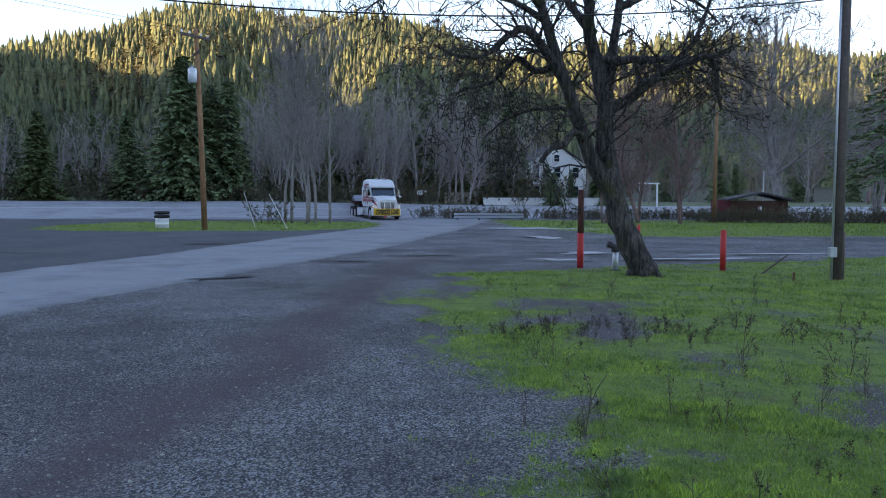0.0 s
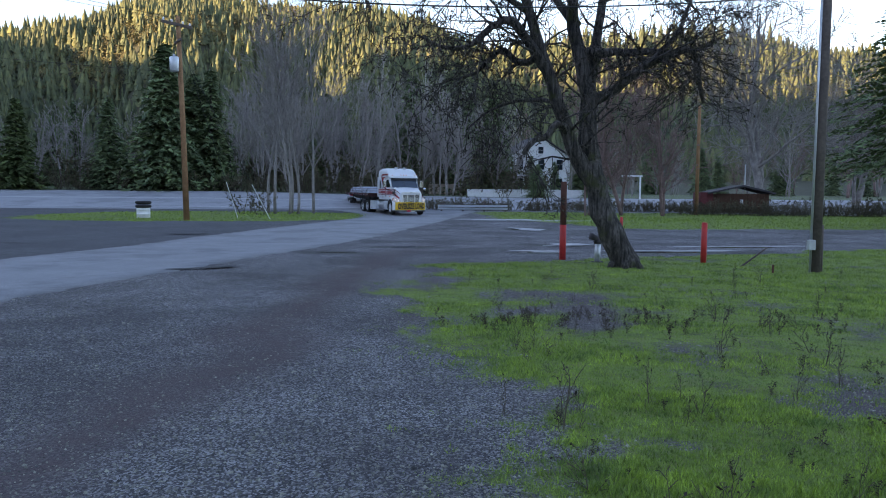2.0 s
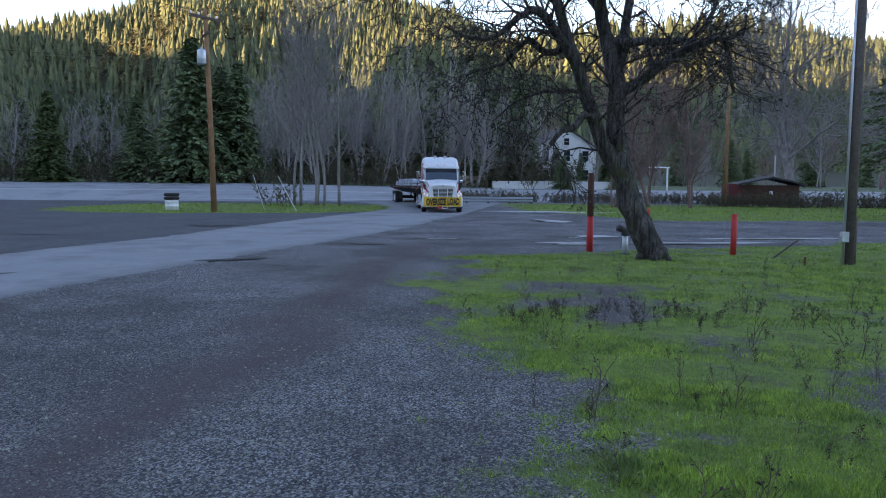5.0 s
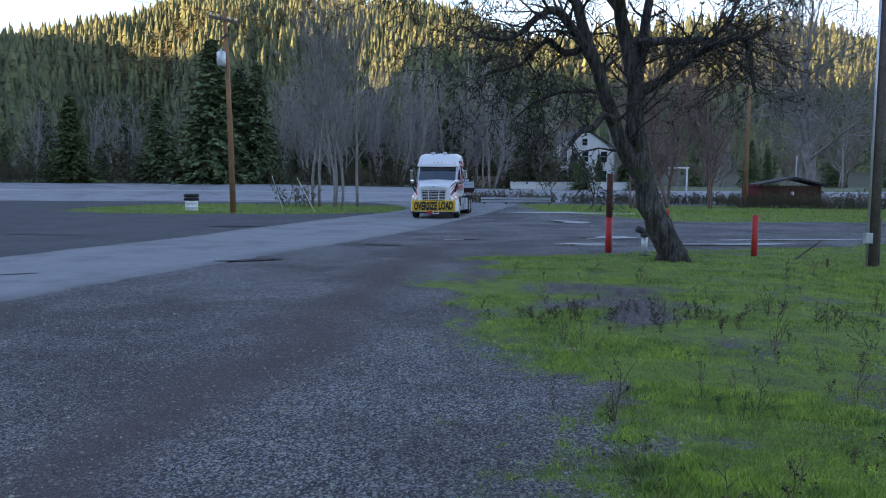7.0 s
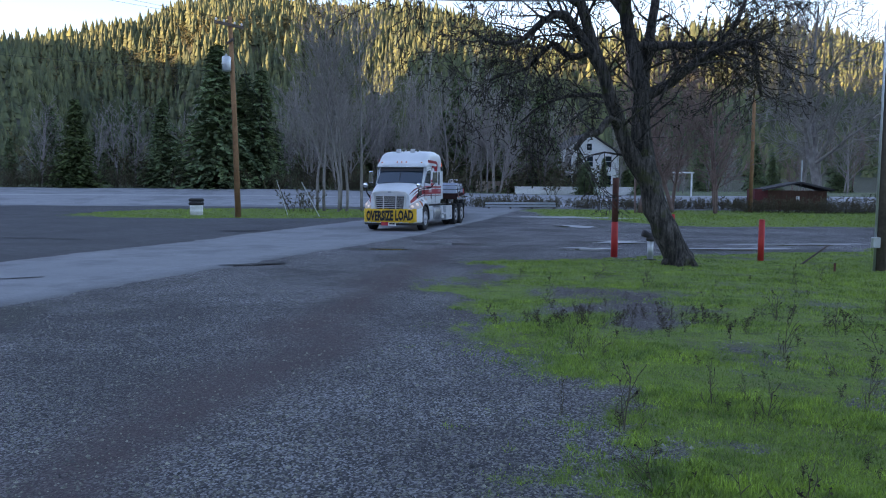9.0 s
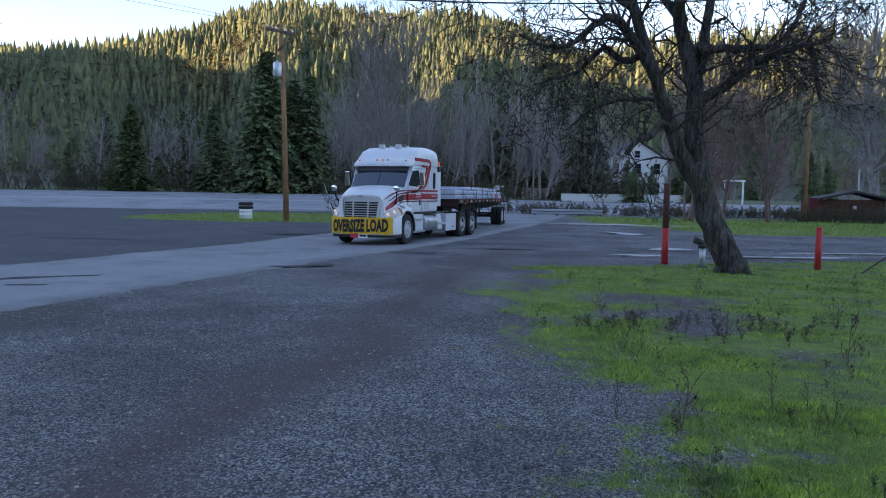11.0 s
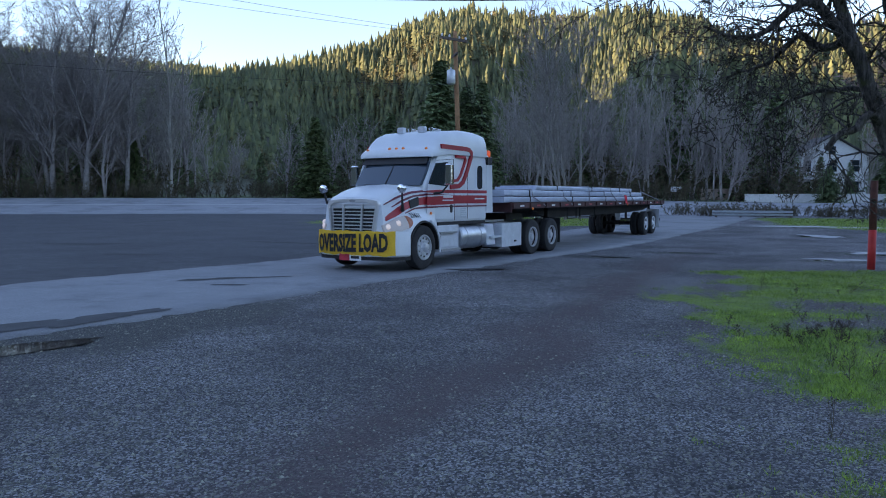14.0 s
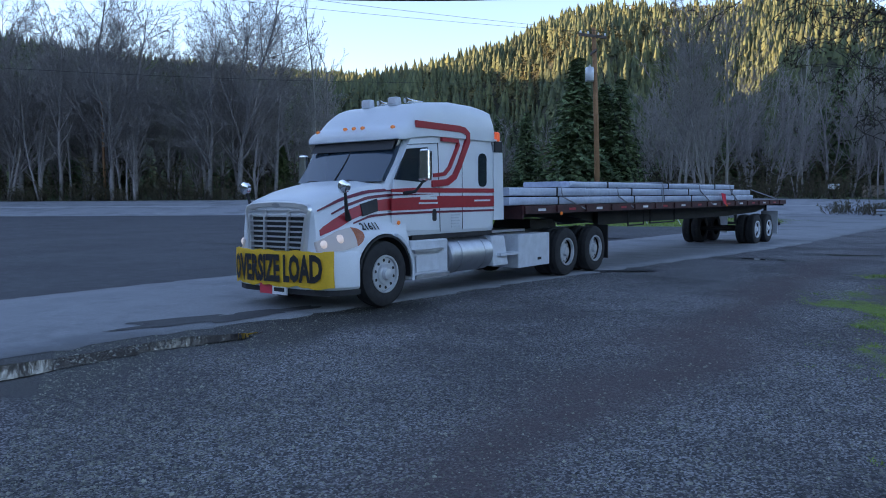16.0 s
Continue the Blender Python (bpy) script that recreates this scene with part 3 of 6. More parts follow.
brush = [make_tree("shrub", bare_tree_meshes(330 + i, 1.5, dict(SHRUB, step=(0.4, 0.3, 0.2)), WEED, 16, (1.0, 0.085), BRUSH, 0.6), "low dense grey-brown leafless brush", "shrub", "roadside brush") for i in range(2)]
firs = [make_tree("conifer", conifer_meshes(400 + i, 14, 4.0, NEEDLE_DARK, 1.3), "dark green conifer with drooping boughs", "tree", "roadside conifers") for i in range(3)]
broad_fir = make_tree("conifer", conifer_meshes(431, 16.5, 6.0, NEEDLE_DARK, 2.0, 0.0), "dark green conifer with drooping boughs", "tree", "roadside conifers")
cones = [make_tree("conifer", conifer_meshes(420, 10, 3.2, NEEDLE, 1.7, 0.0), "dense cone-shaped green conifer", "tree", "roadside conifers")]

# the tall bare row on the left
for i, (x, y, s, a) in enumerate(spread(58, -142, -63, 1.5, 16, 1)):
    plant(oaks[i % 4], x, y, s * (1.0 if i % 3 else 0.82) * (1.25 if -96 < x < -84 else 1), a)
for i, (x, y, s, a) in enumerate(spread(40, -140, -24, 3, 24, 2)):
    plant(greys[i % 4], x, y, s * (1.1 if x < -62 else 0.68), a)
for i, (x, y, s, a) in enumerate(spread(15, -134, -74, 8, 26, 3)):
    plant(firs[i % 3], x, y, s * 0.7, a)
# grey woods behind the junction
for i, (x, y, s, a) in enumerate(spread(36, -22, 12, 3, 30, 4)):
    if x > 9 and y < 112:
        continue
    plant(greys[i % 4], x, y, s * 1.0, a)
for i, (x, y, s, a) in enumerate(spread(12, -24, 12, 16, 40, 5)):
    plant(firs[i % 3], x, y, s * 0.95, a)
for i, (x, y, s, a) in enumerate(spread(8, -60, -26, 12, 34, 6)):
    plant(firs[i % 3], x, y, s * 0.8, a)
# the conifers that stand out
plant(cones[0], -42.2, 80.3, 1.0, 20)
plant(cones[0], -64.0, 76.0, 0.7, 120)
for x, y, s in ((-34.4, 84.2, 0.76), (-24.0, 86.5, 0.95)):
    plant(firs[int(-x) % 3], x, y, s, x * 40)
plant(broad_fir, -28.4, 84.5, 1.0, 10, "broad dark green conifer standing above the roadside woods")
plant(broad_fir, -26.0, 87.0, 0.86, 130)
for i, (x, y, s, a) in enumerate(spread(40, -145, -22, 5, 16, 17)):
    plant(shrubs[i % 3], x, y, s * (1.9 if x < -62 else 1.3), a)
for i, (x, y, s, a) in enumerate(spread(26, -22, 14, 6, 16, 18)):
    plant(shrubs[i % 3], x, y, s * 1.5, a)
for i, (x, y, s, a) in enumerate(spread(44, -120, 14, 1.2, 7, 7)):
    plant(shrubs[i % 3], x, y, s * 0.9, a)
for i, (x, y, s, a) in enumerate(spread(34, -135, -58, 2, 14, 37)):
    plant(greys[i % 4], x, y, s * 1.35, a)
# the dark back of the woods and its hem of brush
for i, (x, y, s, a) in enumerate(spread(26, -145, 6, 22, 48, 27)):
    plant(firs[i % 3], x, y, s * 0.62, a)
for i, (x, y, s, a) in enumerate(spread(46, -110, -2, 1.5, 5, 28)):
    plant(brush[i % 2], x, y, s * 1.25, a)
# woods to the right
for i, (x, y, s, a) in enumerate(spread(26, 14, 74, 8, 40, 8)):
    if 9 < x < 21 and y < 112:
        continue
    plant((russets + greys)[i % 6], x, y, s * (0.55 if 26 < x < 46 else 1.05), a)
for i, (x, y, s, a) in enumerate(spread(9, 8, 74, 18, 46, 9)):
    plant(firs[i % 3], x, y, s * 0.55, a)
for x, y, s in ((12.2, 57.5, 0.95), (15.0, 59, 1.0), (18.0, 58, 0.9)):
    plant(russets[int(x) % 2], x, y, s, x * 50, "leafless russet tree with dense fine twigs on the meadow edge")
wide_oak = make_tree("bare_tree", bare_tree_meshes(577, 17.5, dict(BIG, girth=0.42, angle=(30, 66), ratio=0.62, clear=(0.2, 0.15, 0.1), wobble=0.13, thin=0.026), BARK_DUSK, 2, None, None, 0.13), "large leafless tree with spreading limbs behind the shed", "tree", "woods beyond the highway")
plant(wide_oak, 30.6, 69.2, 0.95, 60)
plant(wide_oak, 40.5, 72.0, 0.75, 200)
remove(wide_oak)
birch = make_tree("bare_tree", bare_tree_meshes(540, 22, dict(MID, girth=0.17, angle=(12, 34), ratio=0.3), BARK_PALE, 1, None, None, 0.04), "tall slim pale-barked leafless tree beyond the highway", "tree", "woods beyond the highway")
plant(birch, -59.5, 77.0, 1.05, 30)
plant(birch, -5.6, 92.0, 0.75, 200)
plant(birch, -1.0, 98.0, 0.8, 100)
remove(birch)
for x, y, s in ((5.2, 97, 0.9), (8.4, 98.5, 1.0), (9.4, 100.5, 0.8), (20.6, 99, 0.8), (16.2, 97.5, 0.32), (13.2, 98, 0.4)):
    plant(firs[int(x) % 3], x, y, s, x * 60)
for x, y, s in ((10.2, 95, 0.8), (17.8, 95.5, 0.6)):
    plant(greys[int(x) % 4], x, y, s, x * 40)
# the clump on the verge island
clump = make_tree("bare_tree", bare_tree_meshes(520, 12.6, dict(MID, girth=0.12, wobble=0.07, angle=(18, 46), ratio=0.5, clear=(0.22, 0.1, 0.1), thin=0.012), BARK_DUSK, 1, None, None, 0.12), "slim leafless tree on the grassy verge", "tree", "trees on the verge")
for x, y, s in ((-10.9, 55.5, 1.0), (-10.0, 57, 1.08), (-9.2, 55.2, 0.9), (-8.3, 56.5, 1.02), (-9.7, 54.6, 0.85), (-11.6, 56.8, 0.95)):
    plant(clump, x, y, s, x * 77)
for x, y, s in ((-12.6, 54.5, 0.8), (-11.5, 54.0, 0.6)):
    plant(shrubs[0], x, y, s, x * 30, "low leafless brush under the verge trees")
# brush along the ditch
for i in range(40):
    x = -1.5 + 0.66 * i + random.uniform(-0.3, 0.3)
    plant(brush[i % 2], x, 66.6 + random.uniform(-1.6, 0.6) + 0.03 * i, random.uniform(0.45, 0.75), x * 90)
for i in range(22):
    x = 20.5 + 0.75 * i + random.uniform(-0.3, 0.3)
    plant(brush[i % 2], x, 60.5 + random.uniform(-1.0, 1.0), random.uniform(0.65, 0.95), x * 90)
for master in oaks + greys + russets + shrubs + brush + firs + cones + [clump, broad_fir]:
    remove(master)

# ---------------------------------------------------------------- the lorry
# lorry space: y forward, x to its right, the front axle over the origin
TRUCK_WHITE = plain("lorry_white", (0.726, 0.752, 0.779), 0.32, 0.0, 0.05, 1.5)
TRUCK_RED = plain("stripe_red", (0.408, 0.026, 0.036), 0.35)
TRUCK_DARKRED = plain("stripe_dark_red", (0.168, 0.018, 0.036), 0.35)
BLACK = plain("black_plastic", (0.018, 0.018, 0.02), 0.6)
CHASSIS = speckled("chassis_paint", (0.012, 0.012, 0.013), (0.035, 0.033, 0.032), 3.0, 0.7)
RUBBER = speckled("tyre_rubber", (0.015, 0.015, 0.017), (0.035, 0.034, 0.034), 8.0, 0.85)
CHROME = plain("chrome", (0.8, 0.8, 0.8), 0.14, 1.0, 0.04)
TRIM = plain("satin_chrome", (0.8, 0.8, 0.8), 0.34, 0.9, 0.04)
RIM = plain("polished_rim", (0.66, 0.67, 0.69), 0.32, 0.5, 0.06)
TURN = plain("amber_lens", (0.4, 0.12, 0.05), 0.25)
ALU = plain("brushed_aluminium", (0.54, 0.552, 0.576), 0.36, 0.9)
GREY_PLASTIC = plain("pale_grey_panel", (0.594, 0.62, 0.66), 0.5)
AMBER = glow("amber_lamp", (0.6, 0.18, 0.03), 0.1)
ORANGE = glow("orange_beacon", (0.85, 0.12, 0.03), 0.12)
HEAD = glow("headlamp_bowl", (0.75, 0.66, 0.58), 0.14)
LENS_LIT = glow("lit_lamp_glass", (0.4, 0.39, 0.38), 0.06)
LENS_CLEAR = plain("lamp_glass", (0.66, 0.66, 0.686), 0.12)
BANNER = plain("yellow_banner", (0.8, 0.47, 0.022), 0.55, 0, 0.1)
INK = plain("black_ink", (0.012, 0.012, 0.014), 0.6)
PLATE_RED = plain("red_plate", (0.594, 0.04, 0.066), 0.5)
PLATE_WHITE = plain("white_plate", (0.792, 0.792, 0.8), 0.5)


def glass_material():
    m, nodes, links, b = mat("dark_glass", 0.06)
    b.inputs["Base Color"].default_value = (0.02, 0.03, 0.04, 1)
    b.inputs["Specular IOR Level"].default_value = 1.0
    return m


GLASS = glass_material()


def screen_material():
    m, nodes, links, b = mat("sky_blue_screen", 0.05)
    # blue base colour stands in for the sky mirrored in the screen
    b.inputs["Base Color"].default_value = (0.03, 0.05, 0.075, 1)
    b.inputs["Specular IOR Level"].default_value = 1.0
    return m


SCREEN = screen_material()


def loft(rows, close=True):
    """A skin over rows of points that have the same number of points each."""
    b = Build()
    n = len(rows[0])
    for r in rows:
        b.v.extend([tuple(p) for p in r])
    for i in range(len(rows) - 1):
        for k in range(n if close else n - 1):
            a, c = i * n + k, i * n + (k + 1) % n
            b.f.append((a, c, c + n, a + n))
    if close:
        b.f.append(tuple(range(n)))
        b.f.append(tuple(range((len(rows) - 1) * n, len(rows) * n)))
    return b


def hull(stations):
    """Stations of (y, half outline from the bottom outwards and up to the top middle), mirrored and lofted."""
    rows = []
    for y, half in stations:
        rows.append([(x, y, z) for x, z in half] + [(-x, y, z) for x, z in reversed(half)])
    return loft(rows)


def shell(name, b, material, parent, label="", angle=38, bevel=0.0):
    ob = part(name, b, material, parent, label, True, bevel)
    ob.data.set_sharp_from_angle(angle=radians(angle))
    return ob


def plate(corners, thick, axis):
    """A flat panel from its outline, given a thickness along one axis (0, 1 or 2)."""
    n = len(corners)
    back = [tuple(c + (thick if i == axis else 0) for i, c in enumerate(p)) for p in corners]
    return Build().add(list(corners) + back, [tuple(range(n)), tuple(range(2 * n - 1, n - 1, -1))] + [(i, (i + 1) % n, (i + 1) % n + n, i + n) for i in range(n)])


def round_rect(y0, y1, z0, z1, r, x, n=4):
    out = []
    for cy, cz, a0 in ((y1 - r, z1 - r, 0), (y0 + r, z1 - r, 90), (y0 + r, z0 + r, 180), (y1 - r, z0 + r, 270)):
        for k in range(n + 1):
            a = radians(a0 + 90 * k / n)
            out.append((x, cy + r * math.cos(a), cz + r * math.sin(a)))
    return out


def lettering(name, text, height, place, material, parent, width=None, bold=0.0):
    """Raised letters. place: turns a point (along, up) of the writing into lorry space."""
    c = bpy.data.curves.new(name, "FONT")
    c.body, c.align_x, c.size, c.resolution_u, c.offset = text, "CENTER", 1.0, 2, bold
    tmp = new(name, c)
    me = bpy.data.meshes.new_from_object(tmp.evaluated_get(bpy.context.evaluated_depsgraph_get()))
    bpy.data.objects.remove(tmp)
    xs = [v.co.x for v in me.vertices]
    ys = [v.co.y for v in me.vertices]
    kx = (width / (max(xs) - min(xs))) if width else height / (max(ys) - min(ys))
    ky = height / (max(ys) - min(ys))
    mx, my = (max(xs) + min(xs)) / 2, (max(ys) + min(ys)) / 2
    for v in me.vertices:
        v.co = place((v.co.x - mx) * kx, (v.co.y - my) * ky)
    me.materials.clear()
    me.materials.append(material)
    return part(name, me, None, parent)


def make_wheel(parent, x, y, side, dual, rim_mat):
    """A wheel in parts, turning about x. side: -1 left, 1 right."""
    w = 0.29
    rim = Build()
    face = side * w * 0.5
    dish = -0.10 if dual else -0.03
    rim.lathe([(-side * w * 0.45, 0.29), (-side * w * 0.45, 0.27), (0, 0.26), (side * (w * 0.5 + dish), 0.25), (side * (w * 0.5 + dish), 0.17), (side * (w * 0.5 + dish + 0.03), 0.16), (side * (w * 0.5 + dish + 0.03), 0.10), (side * (w * 0.5 + dish + 0.09), 0.085), (side * (w * 0.5 + dish + 0.1), 0.0)], "x", 24)
    rim.lathe([(face * 0.8, 0.295), (face * 1.02, 0.29), (face * 1.02, 0.262), (face * 0.6, 0.255)], "x", 24, cap=False)
    ob = shell("wheel", rim, rim_mat, parent, "polished aluminium wheel rim", 30)
    ob.matrix_basis = pose(x, y, 0.51)
    WHEELS.append((ob, (x, y, 0.51)))
    prof = [(-w / 2 + 0.02, 0.285), (-w / 2, 0.34), (-w / 2, 0.44), (-w / 2 + 0.025, 0.49), (-0.05, 0.51), (-0.045, 0.5), (0.045, 0.5), (0.05, 0.51), (w / 2 - 0.025, 0.49), (w / 2, 0.44), (w / 2, 0.34), (w / 2 - 0.02, 0.285)]
    shell("tyre", Build().lathe(prof, "x", 32, cap=False), RUBBER, ob, "black treaded tyre", 30)
    if dual:
        shell("tyre", Build().lathe(prof, "x", 28, (-side * 0.33, 0, 0), False), RUBBER, ob, "black treaded tyre", 30)
    sx = side * (w * 0.5 + dish)
    nut = fix(Build().lathe([(sx, 0.018), (sx + side * 0.035, 0.015)], "x", 6).mesh("wheel_nut", rim_mat))
    hole = fix(Build().lathe([(sx - side * 0.004, 0.025), (sx + side * 0.004, 0.025), (sx + side * 0.004, 0.0)], "x", 8).mesh("rim_hole", BLACK))
    for k in range(10):
        for name, me, r, a in (("wheel_nut", nut, 0.135, k), ("rim_hole", hole, 0.21, k + 0.5)):
            a *= math.pi / 5
            part(name, me, None, ob).matrix_basis = pose(0, r * math.cos(a), r * math.sin(a))
    return ob


HITCH = 5.9
WHEELS = []
tractor = thing("lorry_tractor", "white long-nosed sleeper lorry with red stripes and yellow banner", "lorry")

# chassis
for s in (-1, 1):
    part("frame_rail", Build().box(s * 0.43 - 0.05, s * 0.43 + 0.05, -7.6, 0.6, 0.72, 0.98), CHASSIS, tractor)
part("front_axle", Build().tube([(-1.0, 0, 0.5), (1.0, 0, 0.5)], [0.07, 0.07], 8), CHASSIS, tractor)
for y in (-5.7, -7.02):
    part("drive_axle", Build().tube([(-1.0, y, 0.51), (-0.2, y, 0.51), (0, y, 0.51), (0.2, y, 0.51), (1.0, y, 0.51)], [0.09, 0.1, 0.24, 0.1, 0.09], 10), CHASSIS, tractor)
part("fifth_wheel", Build().box(-0.5, 0.5, -6.5, -5.4, 1.0, 1.18, 0.06), CHASSIS, tractor)
part("engine_block", Build().box(-0.55, 0.55, -0.6, 0.8, 0.55, 1.15, 0.05), CHASSIS, tractor)

# cab and sleeper, one shell
def cab_half(w, top, zb=1.05, flat=2.5, crown=0.03):
    return [(0.0, zb), (w - 0.04, zb), (w, zb + 0.06), (w, 1.5), (w, min(flat, top - 0.16)), (w - 0.03, top - 0.07), (w - 0.12, top - 0.015), (w * 0.5, top + crown * 0.8), (0.0, top + crown)]


shell("cab", hull([(0.22, cab_half(0.96, 1.86)), (0.16, cab_half(0.99, 1.93)), (-0.2, cab_half(1.03, 2.27)), (-0.54, cab_half(1.05, 2.62)), (-0.64, cab_half(1.06, 2.72)), (-1.5, cab_half(1.07, 2.76)), (-2.9, cab_half(1.07, 2.76)), (-2.95, cab_half(1.04, 2.73))]), TRUCK_WHITE, tractor)
def roof_half(w, z0, top):
    return [(0.0, z0), (w, z0), (w + 0.01, z0 + (top - z0) * 0.3), (w - 0.02, z0 + (top - z0) * 0.62), (w - 0.08, z0 + (top - z0) * 0.88), (w - 0.22, top), (0.0, top + 0.015)]


shell("roof_fairing", hull([(-0.2, roof_half(1.0, 2.61, 2.70)), (-0.24, roof_half(1.05, 2.60, 2.77)), (-0.4, roof_half(1.08, 2.61, 2.83)), (-0.56, roof_half(1.08, 2.63, 2.89)), (-0.72, roof_half(1.08, 2.65, 3.05)), (-0.9, roof_half(1.09, 2.67, 3.18)), (-1.15, roof_half(1.09, 2.69, 3.26)), (-1.8, roof_half(1.09, 2.69, 3.32)), (-2.5, roof_half(1.09, 2.69, 3.31)), (-2.9, roof_half(1.08, 2.69, 3.27)), (-3.0, roof_half(1.04, 2.69, 3.16))]), TRUCK_WHITE, tractor, "white raised roof cap", 45)
# windscreen
ws = []
for x, yo in ((-0.95, -0.02), (-0.6, 0.04), (0.0, 0.06), (0.6, 0.04), (0.95, -0.02)):
    ws.append([(x, 0.19 + yo + 0.06, 1.93), (x * 0.99, -0.12 + yo * 0.8 + 0.05, 2.25), (x * 0.97, -0.42 + yo * 0.6 + 0.04, 2.61), (x * 0.97, -0.5 + yo * 0.6, 2.61), (x * 0.99, -0.2 + yo * 0.8, 2.25), (x, 0.13 + yo, 1.93)])
screen = shell("windscreen", loft(ws), SCREEN, tractor, "dark two-piece windscreen with the sky's reflection in its blue colour")
part("screen_divider", Build().tube([(0, 0.32, 1.93), (0, -0.01, 2.25), (0, -0.36, 2.6)], [0.012] * 3, 5), BLACK, screen)
for s in (-1, 1):
    part("wiper", Build().tube([(s * 0.15 + 0.1, 0.335, 1.93), (s * 0.5 + 0.12, 0.30, 1.96)], [0.014, 0.01], 5), BLACK, screen)
part("sun_visor_band", plate([(-0.92, -0.33, 2.61), (0.92, -0.33, 2.61), (0.93, -0.17, 2.44), (-0.93, -0.17, 2.44)], 0.03, 1), BLACK, screen)
# side glass, doors, stripes on both sides
for s in (-1, 1):
    X = s * 1.075
    door = part("door", plate([(X, -0.35 + 0.45, 1.14), (X, 0.02, 1.9), (X, -0.42, 2.5), (X, -1.25, 2.56), (X, -1.3, 1.12)], -s * 0.03, 0), TRUCK_WHITE, tractor, bevel=0.012)
    part("door_window", plate([(X + s * 0.004, 0.0, 1.96), (X + s * 0.004, -0.4, 2.45), (X + s * 0.004, -0.98, 2.5), (X + s * 0.004, -1.06, 2.42), (X + s * 0.004, -1.06, 1.98), (X + s * 0.004, -0.9, 1.92)], -s * 0.02, 0), GLASS, door, "dark side window")
    part("door_handle", plate(round_rect(-1.2, -1.1, 1.28, 1.48, 0.04, X + s * 0.012), -s * 0.03, 0), BLACK, door, "black recessed handle")
    gap = Build()
    for (ya, za), (yb, zb) in (((-1.315, 1.1), (-1.265, 2.58)), ((-1.265, 2.58), (-0.44, 2.52)), ((-1.95, 1.12), (-1.95, 2.3))):
        gap.tube([(s * 1.071, ya, za), (s * 1.071, yb, zb)], [0.007, 0.007], 4)
    part("door_seam", gap, BLACK, door)
    part("sleeper_window", plate(round_rect(-2.7, -2.44, 1.86, 2.46, 0.1, s * 1.078), -s * 0.02, 0), GLASS, tractor, "dark oblong sleeper window")
    part("sleeper_hatch", plate(round_rect(-2.85, -1.95, 1.12, 1.45, 0.04, s * 1.073), -s * 0.015, 0), TRUCK_WHITE, tractor)
    O = s * 1.082
    def stripe(pts, material, name="stripe"):
        part(name, plate([(O, y, z) for y, z in pts], -s * 0.016, 0), material, tractor)
    stripe([(0.1, 1.66), (-0.25, 1.67), (-1.3, 1.70), (-2.93, 1.70), (-2.93, 1.50), (-1.4, 1.50), (-0.9, 1.48), (0.1, 1.47)], TRUCK_RED)
    stripe([(0.1, 1.81), (-0.6, 1.83), (-2.93, 1.83), (-2.93, 1.755), (-0.6, 1.755), (0.1, 1.765)], TRUCK_RED)
    stripe([(0.1, 1.735), (-0.6, 1.735), (-1.2, 1.73), (-0.6, 1.712), (0.1, 1.705)], TRUCK_DARKRED)
    stripe([(0.1, 1.44), (-0.9, 1.45), (-2.93, 1.45), (-2.93, 1.415), (-0.9, 1.415), (0.1, 1.405)], TRUCK_DARKRED)
    # the looped stripe over the sleeper
    for loop, half, material in (([(-1.08, 1.9), (-1.5, 1.93), (-1.7, 2.03), (-1.84, 2.22), (-2.1, 2.66), (-2.1, 2.77), (-2.0, 2.83), (-1.85, 2.85), (-0.68, 2.86)], 0.055, TRUCK_RED), ([(-1.12, 2.04), (-1.42, 2.07), (-1.56, 2.18), (-1.82, 2.58), (-1.8, 2.64), (-1.35, 2.65)], 0.032, TRUCK_RED)):
        edge_a, edge_b = [], []
        for k, (y, z) in enumerate(loop):
            (ya, za), (yb, zb) = loop[max(k - 1, 0)], loop[min(k + 1, len(loop) - 1)]
            L = math.hypot(yb - ya, zb - za)
            ny, nz = -(zb - za) / L * half, (yb - ya) / L * half
            edge_a.append((y + ny, z + nz))
            edge_b.append((y - ny, z - nz))
        rows = [[(s * 1.108, *a), (s * 1.108, *c), (s * 1.06, *c), (s * 1.06, *a)] for a, c in zip(edge_a, edge_b)]
        part("stripe", loft(rows), material, tractor)
    # sign-writing that cannot be given: plain bars
    for z, a, b2, h in ((1.64, -0.78, -1.22, 0.05), (1.57, -0.74, -1.24, 0.025)):
        part("sign_bar", plate([(O + s * 0.004, a, z), (O + s * 0.004, b2, z), (O + s * 0.004, b2, z + h), (O + s * 0.004, a, z + h)], -s * 0.004, 0), PLATE_WHITE, door, "white sign-writing bar")
    for k in range(5):
        part("sign_bar", plate([(O, -1.62, 1.36 - 0.05 * k), (O, -1.86 + 0.03 * (k % 2), 1.36 - 0.05 * k), (O, -1.86 + 0.03 * (k % 2), 1.385 - 0.05 * k), (O, -1.62, 1.385 - 0.05 * k)], -s * 0.01, 0), GREY_PLASTIC, tractor, "small grey sign-writing bar")
    part("sign_bar", plate([(O + s * 0.004, -2.3, 1.6), (O + s * 0.004, -2.8, 1.6), (O + s * 0.004, -2.8, 1.63), (O + s * 0.004, -2.3, 1.63)], -s * 0.004, 0), PLATE_WHITE, tractor, "white sign-writing bar")
    # side extender behind the sleeper
    part("side_extender", plate([(s * 1.05, -2.97, 1.25), (s * 1.05, -2.97, 2.75), (s * 1.09, -3.2, 2.7), (s * 1.09, -3.25, 1.25)], -s * 0.04, 0), TRUCK_WHITE, tractor)

